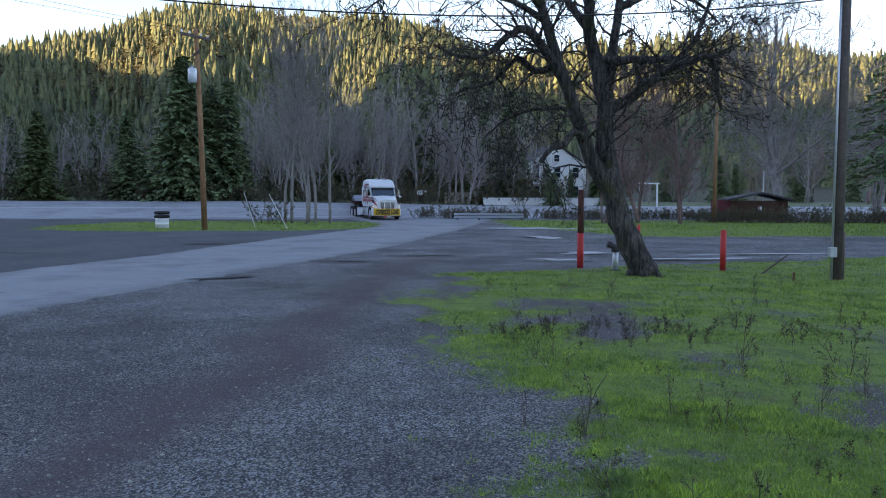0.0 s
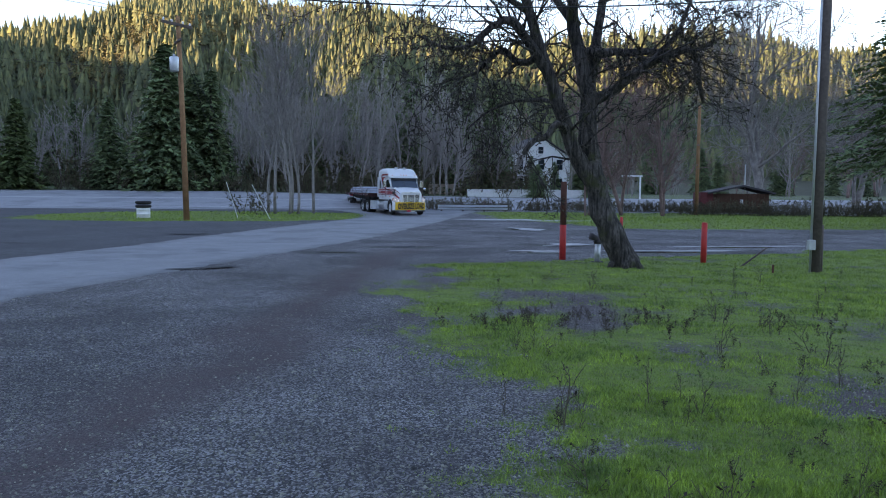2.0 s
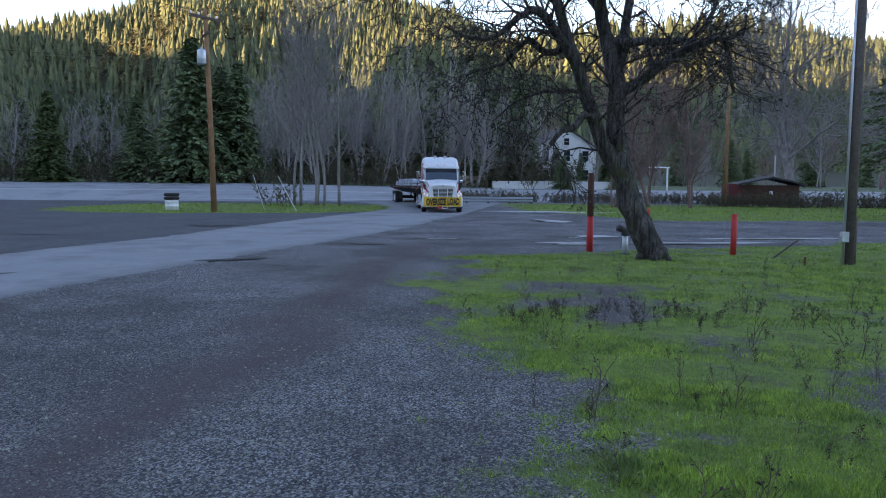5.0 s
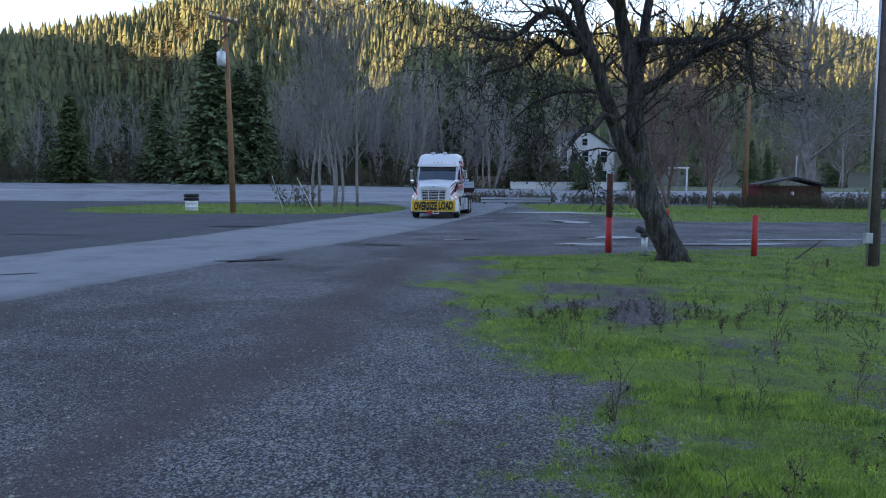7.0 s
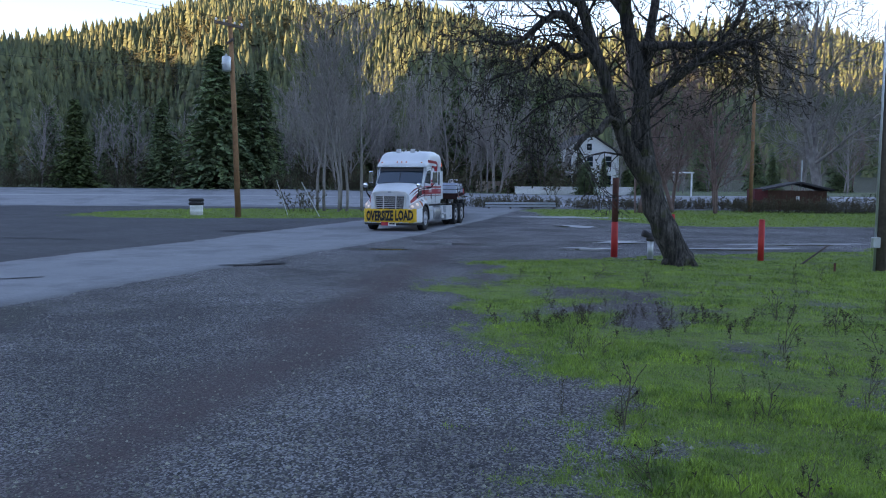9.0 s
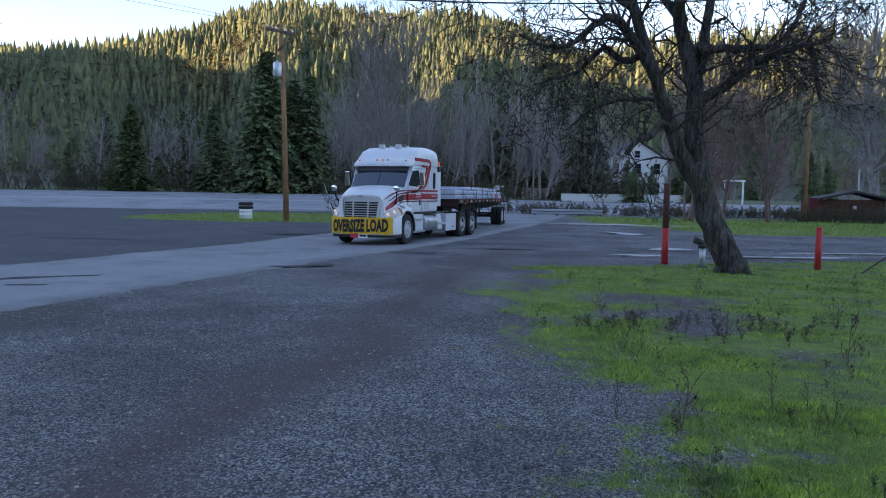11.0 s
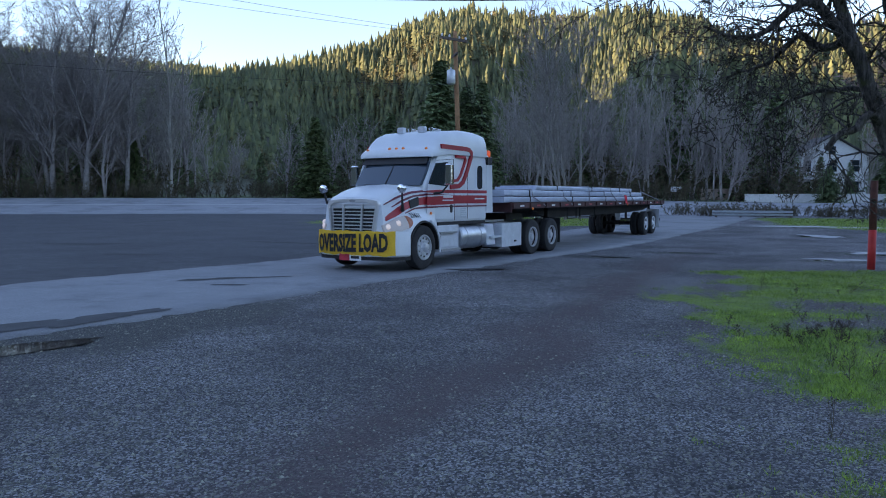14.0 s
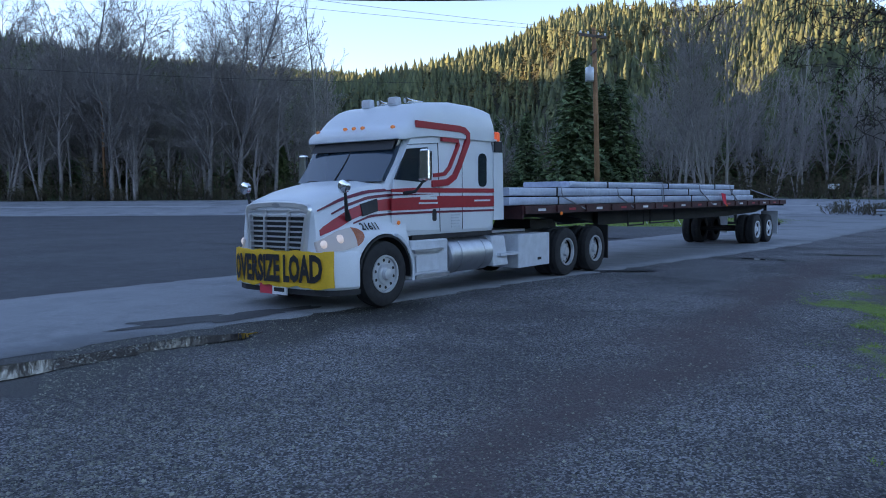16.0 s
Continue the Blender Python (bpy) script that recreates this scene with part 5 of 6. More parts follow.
def lumber(x0, x1, y0, y1, z0, z1, seed, label):
    """A wrapped pack of long boards: soft-edged wrapping and dark bands."""
    r2 = random.Random(seed)
    rows = []
    n = max(4, int(abs(y1 - y0) / 0.6))
    for i in range(n + 1):
        y = y0 + (y1 - y0) * i / n
        j = [r2.uniform(-0.005, 0.005) for _ in range(8)]
        w, h, c = (x1 - x0) / 2, z1 - z0, 0.016
        rows.append([(-w + c, y, 0), (w - c, y, 0), (w + j[0], y, c), (w + j[1], y, h - c), (w - c, y, h + j[2]), (-w + c, y, h + j[3]), (-w + j[4], y, h - c), (-w + j[5], y, c)])
    ob = thing("lumber_bundle", label, "lumber", None, "lumber bundles on the trailer")
    off = Matrix.Translation(((x0 + x1) / 2, 0, z0))
    part("wrapping", loft(rows), WRAP, ob, "bluish white plastic wrapping", True)
    ob.children[0].data.set_sharp_from_angle(angle=radians(50))
    w = (x1 - x0) / 2
    for k in range(max(2, int(abs(y1 - y0) / 3.2))):
        y = y0 + (y1 - y0) * (k + 0.5) / max(2, int(abs(y1 - y0) / 3.2))
        part("band", Build().box(-w - 0.016, w + 0.016, y - 0.02, y + 0.02, -0.004, z1 - z0 + 0.016), INK, ob, "dark steel band")
    BUNDLES.append((ob, off))


for x0, x1 in ((-1.21, -0.01), (0.01, 1.21)):
    lumber(x0, x1, 2.35, -4.9, 1.51, 1.672, 1, "long lumber pack in bluish white wrap on the trailer deck")
    lumber(x0, x1, -4.96, -12.3, 1.51, 1.672, 2, "long lumber pack in bluish white wrap on the trailer deck")
    lumber(x0, x1, 2.35, -4.7, 1.69, 1.85, 3, "long lumber pack in bluish white wrap, second layer")
    lumber(x0, x1, -4.76, -12.0, 1.69, 1.85, 4, "long lumber pack in bluish white wrap, second layer")
    lumber(x0 * 0.97, x1 * 0.97, 0.0 if x0 < -1 else -2.2, -10.5, 1.868, 1.995, 5, "shorter lumber pack in bluish white wrap, top layer")

# ---------------------------------------------------------------- the old tree by the posts
MOSSY = speckled("mossy_bark", (0.03, 0.026, 0.023), (0.11, 0.098, 0.09), 2.2, 0.93, 0, 22.0, 0, 0.05)


def moss_on(m):
    """Moss on bark in patches of its own."""
    b = m.node_tree.nodes["Principled BSDF"]
    old = b.inputs["Base Color"].links[0].from_socket
    nodes, links = m.node_tree.nodes, m.node_tree.links
    mp = nodes.new("ShaderNodeMapping")
    mp.inputs["Scale"].default_value = (16, 16, 2.2)
    links.new(nodes["coords"].outputs["Object"], mp.inputs["Vector"])
    fur = node(nodes, "ShaderNodeTexNoise", Scale=1.0, Detail=5.0, Roughness=0.6)
    links.new(mp.outputs[0], fur.inputs["Vector"])
    ridge = ramp(m, fur.outputs["Fac"], [(0.38, (0.25, 0.25, 0.25)), (0.62, (1.5, 1.5, 1.5))])
    old = mixc(m, 1.0, old, ridge, "MULTIPLY")
    bump(m, fur.outputs["Fac"], 1.0, 0.08)
    patch = ramp(m, noise_of(m, 1.6, 4), [(0.58, (0, 0, 0)), (0.68, (0.7, 0.7, 0.7))])
    m.node_tree.links.new(mixc(m, patch, old, (0.05, 0.06, 0.012)), b.inputs["Base Color"])


moss_on(MOSSY)


def old_tree():
    rng = random.Random(77)
    b, tips = Build(), []
    k = 0.0134

    def P(px, py, depth=0.0):
        return Vector(((px - 1142) * k, depth, (487 - py) * k))

    fine_twigs = Build()
    o = dict(twigs=fine_twigs, levels=4, step=(0.5, 0.4, 0.3, 0.22, 0.16), wobble=0.17, lift=(0.05, 0.02, -0.03, -0.07, -0.1), clear=(0.15, 0.12, 0.1, 0.1), kids=(2, 2, 2, 1), angle=(28, 75), ratio=0.52, thin=0.008, girth=0.3, end=0.22)

    def bough(pts, r0, r1, kids=True, every=1):
        n = len(pts)
        fine, rad = [], []
        for i in range(n - 1):
            for s in range(3):
                u = s / 3
                j = Vector((rng.gauss(0, 0.012), rng.gauss(0, 0.012), rng.gauss(0, 0.012)))
                a, c = pts[i], pts[i + 1]
                pa, pc = pts[max(i - 1, 0)], pts[min(i + 2, n - 1)]
                q = 0.5 * ((2 * a) + (c - pa) * u + (2 * pa - 5 * a + 4 * c - pc) * u * u + (3 * a - 3 * c + pc - pa) * u ** 3)
                fine.append(q + j)
                f = (i + u) / (n - 1)
                rad.append((r0 + (r1 - r0) * f) * rng.uniform(0.93, 1.09))
        fine.append(pts[-1])
        rad.append(r1)
        b.tube(fine, rad, 10 if r0 > 0.12 else 7)
        if kids:
            for i in range(3, len(fine), every):
                d = (fine[i] - fine[i - 1]).normalized()
                for _ in range(2):
                    side = d.orthogonal().normalized()
                    side.rotate(Matrix.Rotation(rng.uniform(0, 6.283), 3, d))
                    nd = (d * 0.45 + side * 0.9 + Vector((0, 0, 0.15))).normalized()
                    limb(rng, b, fine[i], nd, rng.uniform(0.8, 2.1), min(0.04, rad[i] * 0.4), 2, o, tips)
        return fine

    # trunk with a flared foot, then the two stems
    bough([P(1150, 500), P(1143, 478), P(1122, 440), P(1100, 390), P(1086, 340), P(1076, 300)], 0.36, 0.23, False)
    for a in range(6):
        t = a * 1.05 + 0.3
        b.tube([(0.0, 0, 0.4), (0.25 * math.cos(t), 0.25 * math.sin(t), 0.12), (0.5 * math.cos(t), 0.5 * math.sin(t), -0.06)], [0.2, 0.13, 0.04], 7)
    bough([P(1090, 355, 0.0), P(1055, 300, -0.1), P(1025, 230, -0.2), P(1000, 165, -0.25), P(975, 95, -0.3), P(952, 20, -0.3), P(930, -70, -0.3), P(915, -160, -0.2)], 0.215, 0.07, True, 2)
    bough([P(1078, 305, 0.05), P(1070, 240, 0.15), P(1072, 180, 0.2), P(1055, 110, 0.25), P(1042, 40, 0.3), P(1046, -40, 0.3), P(1060, -140, 0.3)], 0.25, 0.08, True, 2)
    bough([P(1072, 200, 0.2), P(1085, 120, 0.5), P(1100, 30, 0.8), P(1112, -60, 1.0), P(1120, -150, 1.1)], 0.15, 0.06, True, 2)
    bough([P(1078, 195, 0.2), P(1120, 170, 0.1), P(1170, 130, 0.0), P(1215, 112, -0.1), P(1250, 108, -0.1), P(1262, 150, -0.1), P(1270, 195, -0.1)], 0.14, 0.035, True)
    bough([P(1060, 108, 0.25), P(1120, 104, 0.4), P(1190, 100, 0.5), P(1240, 100, 0.5), P(1300, 85, 0.5)], 0.12, 0.04, True)
    bough([P(1160, 140, 0.0), P(1220, 80, 0.1), P(1245, 30, 0.2), P(1262, -40, 0.2)], 0.07, 0.03, True)
    bough([P(995, 150, -0.25), P(960, 105, -0.5), P(925, 68, -0.7), P(893, 80, -0.8), P(862, 110, -0.9), P(815, 118, -1.0), P(770, 100, -1.1)], 0.13, 0.025, True)
    bough([P(985, 120, -0.3), P(945, 130, -0.1), P(915, 105, 0.0), P(880, 140, 0.1), P(845, 155, 0.2), P(800, 165, 0.3)], 0.10, 0.02, True)
    bough([P(960, 50, -0.3), P(900, 20, -0.6), P(840, 15, -0.9), P(770, 20, -1.1), P(700, 25, -1.3), P(660, 50, -1.4)], 0.08, 0.015, True)
    bough([P(1040, 262, -0.1), P(1012, 235, -0.5), P(990, 258, -0.7), P(965, 268, -0.8), P(948, 290, -0.8)], 0.11, 0.05, True, 4)
    bough([P(1012, 200, -0.2), P(975, 190, 0.3), P(930, 195, 0.6), P(890, 215, 0.8), P(860, 240, 0.9)], 0.06, 0.015, True)
    bough([P(1050, 60, 0.3), P(1010, -10, 0.9), P(980, -80, 1.3), P(900, -120, 1.6)], 0.12, 0.04, True)
    bough([P(955, 30, -0.3), P(880, -40, -0.8), P(800, -60, -1.2), P(720, -40, -1.5), P(670, 0, -1.6)], 0.08, 0.015, True)
    bough([P(1110, 0, 0.9), P(1180, -30, 1.3), P(1260, -20, 1.5), P(1310, 20, 1.6)], 0.10, 0.02, True)
    ob = thing("tree", "old leaning leafless tree with gnarled mossy limbs beside posts", "tree", pose(4.78, 18.2, 0))
    part("trunk", b, MOSSY, ob, smooth=True)
    part("crown", fine_twigs, MOSSY, ob, "dense dark tangle of twigs", True)
    part("foliage", leaf_cloud(rng, tips, 0.3, 0.06, 1.3), LEAF_BROWN, ob, "sparse dry hanging leaves")
    return ob


old_tree()
# the conifer at the yard's right edge, behind the pole
edge = make_tree("conifer", conifer_meshes(610, 15, 5.0, NEEDLE_DARK, 1.0, 0.25, 0.02), "dark drooping conifer beyond the service pole", "tree", "roadside conifers")
plant(edge, 24.6, 40.0, 0.95, 40)
plant(edge, 36.0, 56.0, 0.9, 140)
remove(edge)
bushy = make_tree("shrub", conifer_meshes(620, 3.6, 1.6, NEEDLE_DARK, 1.4, 0.0), "rounded evergreen shrub by the white wall", "shrub")
plant(bushy, 12.6, 87.6, 1.15)
plant(bushy, 19.4, 89.0, 1.15, 70)
remove(bushy)

# ---------------------------------------------------------------- posts, poles and cables


def on_land(x, y, turn=0.0, sink=0.03):
    return pose(x, y, float(land(x, y)) - sink, 0, 0, turn)


def rod(r0, r1, h, sides=14, z0=0.0, bend=0.0):
    return Build().tube([(0, 0, z0), (bend * 0.4, 0, z0 + (h - z0) * 0.5), (bend, 0, h)], [r0, (r0 + r1) / 2, r1], sides)


p = thing("bollard", "tall steel post, red below and rusty brown above", "post", on_land(3.61, 20.1), "posts by the tree")
part("lower_post", rod(0.085, 0.085, 0.95), RED_PAINT, p, "red painted length", True)
part("upper_post", rod(0.082, 0.08, 2.08, 14, 0.95), RUST, p, "rusty bare length", True)
for x, y, h in ((7.23, 19.75, 1.05), (9.6, 37.6, 0.6)):
    p = thing("bollard", "short red painted steel bollard in the grass", "post", on_land(x, y), "posts by the tree")
    part("post", rod(0.075, 0.075, h), RED_PAINT, p, "", True)
    part("cap", Build().lathe([(h, 0.077), (h + 0.02, 0.06), (h + 0.025, 0.0)], "z", 14), RED_PAINT, p, "", True)
hyd = thing("standpipe", "grey standpipe with dark valve head beside the tree", "standpipe", on_land(4.4, 19.5))
part("pipe", rod(0.075, 0.075, 0.52), GREY_STEEL, hyd, "grey painted pipe", True)
part("valve_head", Build().lathe([(0.5, 0.1), (0.56, 0.11), (0.6, 0.07), (0.68, 0.06)], "z", 12).tube([(0, 0, 0.63), (-0.2, -0.05, 0.7)], [0.07, 0.09], 10), ROOF_DARK, hyd, "dark iron valve head", True)
part("foot", Build().lathe([(0.0, 0.16), (0.05, 0.15)], "z", 12), ROOF_DARK, hyd)

POLE_DARK = speckled("dark_timber", (0.075, 0.06, 0.053), (0.17, 0.135, 0.12), 1.2, 0.9, 0, 14.0, 0.6, 0.01)
sp = thing("service_pole", "dark weathered timber pole with grey conduit and meter box", "pole", on_land(9.0, 17.45))
part("pole_shaft", rod(0.112, 0.092, 9.0, 14), POLE_DARK, sp, "", True)
part("conduit", rod(0.028, 0.028, 7.5, 8), GREY_STEEL, sp, "grey steel conduit", True).matrix_basis = pose(-0.155, -0.06, 0)
part("meter_box", Build().box(-0.27, -0.11, -0.2, -0.08, 0.55, 0.78), GREY_STEEL, sp, "grey meter box", bevel=0.01)
part("stub_post", rod(0.09, 0.085, 1.12, 10), POLE_GREY, sp, "short timber stub post", True).matrix_basis = pose(0.13, 0.12, 0)
st = thing("leaning_stake", "thin weathered stick leaning in the grass", "stake", on_land(7.75, 18.7))
part("stick", Build().tube([(0, 0, 0), (0.35, 0.1, 0.22), (0.75, 0.2, 0.48)], [0.025, 0.022, 0.018], 6), POLE_GREY, st)
st = thing("marker_stake", "small orange marker stake in the grass", "stake", on_land(7.9, 17.2))
part("stick", Build().box(-0.02, 0.02, -0.01, 0.01, 0, 0.22), RUST, st)

up = thing("utility_pole", "brown timber utility pole with crossarms and transformer", "pole", on_land(-13.5, 43.5))
part("pole_shaft", rod(0.17, 0.12, 11.3, 14, -0.3, -0.32), POLE_WOOD, up, "", True)
part("crossarm", Build().box(-1.0, 1.0, -0.06, 0.06, 10.75, 10.9), POLE_GREY, up, "grey timber crossarm").matrix_basis = pose(-0.32, -0.16, 0, 0, 0, 58)
part("crossarm", Build().box(-0.75, 0.75, -0.05, 0.05, 9.85, 9.97), POLE_GREY, up, "grey timber crossarm").matrix_basis = pose(-0.28, -0.16, 0, 0, 0, 120)
for x in (-0.9, -0.35, 0.4, 0.9):
    part("insulator", Build().lathe([(10.9, 0.05), (10.98, 0.07), (11.06, 0.03)], "z", 8), PLATE_WHITE, up, "pale insulator").matrix_basis = pose(-0.32 + x * 0.53, -0.16 + x * 0.85, 0)
part("transformer", Build().lathe([(8.25, 0.0), (8.25, 0.22), (8.3, 0.25), (9.0, 0.25), (9.06, 0.2), (9.1, 0.06), (9.2, 0.05)], "z", 16), GREY_STEEL, up, "pale grey transformer can", True).matrix_basis = pose(-0.45, -0.3, 0)


def cable(name, label, a, c, sag, r, n=28, category="cable"):
    pts = []
    for i in range(n + 1):
        u = i / n
        pts.append((a[0] + (c[0] - a[0]) * u, a[1] + (c[1] - a[1]) * u, a[2] + (c[2] - a[2]) * u - sag * 4 * u * (1 - u)))
    ob = thing(name, label, category, None, "overhead cables")
    part("wire", Build().tube(pts, [r] * len(pts), 5), WIRE, ob, "", True)


for dx, dz in ((-1.5, 0), (1.2, 0)):
    cable("power_line", "thin overhead power line from the utility pole", (-13.8 + dx * 0.7, 43.4 + dx * 0.5, 11.05), (-36 + 2 * dx, -2 + dx, 9.8), 0.5, 0.008)
cable("power_line", "thin overhead power line from the utility pole", (-13.8, 43.4, 8.2), (-46, 8, 8.2), 0.7, 0.008)
cable("service_cable", "dark service cable strung across the yard", (8.95, 17.35, 6.3), (-16.34, 11.1, 6.56), 1.13, 0.015, 40)
for ax, ay, top in ((-11.6, 47.5, 10.2), (-9.3, 46.0, 9.6)):
    g = thing("guy_wire", "steel guy wire with pale guard anchored in the verge", "guy wire", None, "guy wires")
    a, c = Vector((-13.75, 43.5, top)), Vector((ax, ay, float(land(ax, ay)) - 0.05))
    part("wire", Build().tube([a, a.lerp(c, 0.5), c], [0.012] * 3, 5), WIRE, g)
    part("guard", Build().tube([a.lerp(c, 0.78), c], [0.02, 0.02], 6), REFLECT, g, "pale plastic guard")
fp = thing("utility_pole", "plain orange-brown timber pole at the meadow edge", "pole", on_land(21.3, 60.3))
part("pole_shaft", rod(0.16, 0.12, 8.6, 12, -0.3), POLE_WOOD, fp, "", True)
lp = thing("utility_pole", "plain brown timber pole beyond the highway", "pole", on_land(-83.0, 64.8))
part("pole_shaft", rod(0.19, 0.13, 13.0, 12, -0.3), POLE_WOOD, lp, "", True)
part("crossarm", Build().box(-1.1, 1.1, -0.06, 0.06, 12.3, 12.45), POLE_GREY, lp)

# litter bin made of tyres over a white drum
can = thing("litter_bin", "white litter drum with black tyres round its top", "bin", on_land(-17.05, 46.6))
part("drum", Build().lathe([(0.0, 0.36), (0.03, 0.39), (0.25, 0.39), (0.27, 0.41), (0.29, 0.39), (0.5, 0.39), (0.52, 0.41), (0.54, 0.39), (0.66, 0.38)], "z", 24), PLATE_WHITE, can, "white ribbed drum", True)
for z in (0.64, 0.86):
    part("tyre", Build().lathe([(z, 0.36), (z + 0.02, 0.43), (z + 0.1, 0.47), (z + 0.18, 0.43), (z + 0.2, 0.36)], "z", 24), RUBBER, can, "black tyre rim", True)

# guard rail at the junction
gr2 = thing("guard_rail", "galvanised guard rail on dark posts at the junction", "guard rail", None)
for i in range(4):
    x = 1.2 + i * 1.75
    part("post", Build().box(x - 0.07, x + 0.07, 62.75, 62.9, -0.1, 0.78 + (0.2 if i == 2 else 0)), POLE_GREY, gr2)
for z in (0.34, 0.56):
    part("rail", loft([[(x, 62.72, z + 0.09), (x, 62.66, z + 0.06), (x, 62.72, z), (x, 62.66, z - 0.04), (x, 62.74, z - 0.07), (x, 62.75, z + 0.09)] for x in (0.9, 3.6, 6.6)]), GREY_STEEL, gr2, "corrugated steel rail")

# ---------------------------------------------------------------- beyond the highway
ww = thing("garden_wall", "long low white boarded wall beyond the highway", "wall", on_land(11.5, 89.6, 0, 0.1))
for i in range(9):
    part("panel", Build().box(-6.8 + i * 1.52, -5.3 + i * 1.52, -0.06, 0.06, 0, 0.95), WHITE_WALL, ww)
part("coping", Build().box(-6.85, 6.9, -0.1, 0.1, 0.95, 1.02), WHITE_WALL, ww)


def window(parent, x, y, z, w, h):
    f = part("window", Build().box(x - w / 2 - 0.08, x + w / 2 + 0.08, y - 0.06, y, z - 0.08, z + h + 0.08), WHITE_WALL, parent, "white framed sash window")
    part("pane", Build().box(x - w / 2, x + w / 2, y - 0.075, y - 0.055, z, z + h / 2 - 0.02), GLASS, f)
    part("pane", Build().box(x - w / 2, x + w / 2, y - 0.075, y - 0.055, z + h / 2 + 0.02, z + h), GLASS, f)


hs = thing("house", "white boarded two-storey gabled house behind the wall", "house", on_land(15.6, 106, 8, 0.2))
part("wall", Build().add([(-4.2, 0, 0), (4.2, 0, 0), (4.2, 0, 5.4), (0, 0, 8.0), (-4.2, 0, 5.4), (-4.2, 9, 0), (4.2, 9, 0), (4.2, 9, 5.4), (0, 9, 8.0), (-4.2, 9, 5.4)], [(0, 1, 2, 3, 4), (9, 8, 7, 6, 5), (0, 5, 6, 1), (1, 6, 7, 2), (4, 9, 5, 0), (2, 7, 8, 3), (3, 8, 9, 4)]), WHITE_WALL, hs, "white boarded walls")
for s in (-1, 1):
    part("roof", Build().add([(0, -0.4, 8.22), (s * 4.7, -0.4, 5.3), (s * 4.7, 9.4, 5.3), (0, 9.4, 8.22), (0, -0.4, 8.05), (s * 4.7, -0.4, 5.13), (s * 4.7, 9.4, 5.13), (0, 9.4, 8.05)], [(0, 1, 2, 3), (7, 6, 5, 4), (0, 4, 5, 1), (1, 5, 6, 2), (2, 6, 7, 3), (3, 7, 4, 0)]), ROOF_DARK, hs, "dark shingle roof slope")
for x in (-2.9, 0.1, 2.7):
    for z in (1.0, 3.6):
        window(hs, x, -0.01, z, 0.85, 1.4)
window(hs, 0, -0.01, 5.8, 0.7, 0.9)
pc = part("porch", Build().box(-4.0, -1.6, -1.8, 0, 2.5, 2.62), ROOF_DARK, hs, "small dark porch roof")
for x in (-3.9, -1.7):
    part("porch_post", Build().box(x - 0.06, x + 0.06, -1.75, -1.63, 0, 2.5), WHITE_WALL, pc)
tan = plain("tan_blocks", (0.396, 0.317, 0.264), 0.9)
tw = thing("retaining_wall", "low tan block wall among the trees", "wall", on_land(2.6, 95.5, 0, 0.1))
for i in range(5):
    for j in range(3):
        part("block", Build().box(-2.4 + i * 0.96, -1.45 + i * 0.96, -0.2, 0.2, j * 0.48, j * 0.48 + 0.47), tan, tw)
tr = thing("garden_arch", "white timber garden arch on the far verge", "arch", on_land(23.0, 86.0, 20, 0.05))
for x in (-1.1, 1.1):
    part("post", Build().box(x - 0.07, x + 0.07, -0.07, 0.07, 0, 2.6), WHITE_WALL, tr)
part("lintel", Build().box(-1.35, 1.35, -0.09, 0.09, 2.6, 2.75), WHITE_WALL, tr)
sg = thing("roadside_sign", "small white roadside board on a post", "sign", on_land(-2.4, 86.5))
part("board", Build().box(-0.55, 0.55, -0.03, 0.03, 1.0, 1.55), PLATE_WHITE, sg, "plain white board")
part("post", Build().box(-0.05, 0.05, 0.03, 0.12, 0, 1.5), POLE_GREY, sg)

sh = thing("shed", "small brown boarded shed with dark low roof and red end", "shed", on_land(26.8, 66.2, -6, 0.1))
for i in range(13):
    part("board", Build().box(-1.9 + i * 0.36, -1.56 + i * 0.36, -0.03, 0.03, 0, 1.75), SHED_BROWN, sh)
part("side_wall", Build().box(-1.95, 2.8, 0.03, 3.0, 0, 1.72), SHED_BROWN, sh)
part("red_end", Build().box(-3.0, -1.95, -0.05, 2.6, 0, 1.85), SHED_RED, sh, "faded red boarded end")
part("roof", Build().add([(-2.4, -0.6, 1.72), (0.5, -0.6, 2.35), (3.2, -0.6, 1.72), (-2.4, 3.2, 1.72), (0.5, 3.2, 2.35), (3.2, 3.2, 1.72), (-2.4, -0.6, 1.86), (0.5, -0.6, 2.5), (3.2, -0.6, 1.86), (-2.4, 3.2, 1.86), (0.5, 3.2, 2.5), (3.2, 3.2, 1.86)], [(0, 1, 4, 3), (1, 2, 5, 4), (6, 9, 10, 7), (7, 10, 11, 8), (0, 6, 7, 1), (1, 7, 8, 2), (3, 4, 10, 9), (4, 5, 11, 10), (0, 3, 9, 6), (2, 8, 11, 5)]), ROOF_DARK, sh, "dark low-pitched roof")
part("flue", Build().tube([(0.9, 0.6, 2.2), (0.9, 0.6, 4.3)], [0.06, 0.06], 8), GREY_STEEL, sh, "thin grey flue")
part("lamp_box", Build().box(0.35, 0.6, -0.12, -0.03, 0.9, 1.25), PLATE_WHITE, sh, "white meter box")
bal = thing("balustrade", "pale concrete balustrade beside the far lane", "balustrade", on_land(33.3, 61.8, -8))
part("base", Build().box(-1.6, 1.6, -0.12, 0.12, 0, 0.14), GREY_PLASTIC, bal)
part("handrail", Build().box(-1.65, 1.65, -0.14, 0.14, 0.62, 0.76), GREY_PLASTIC, bal)
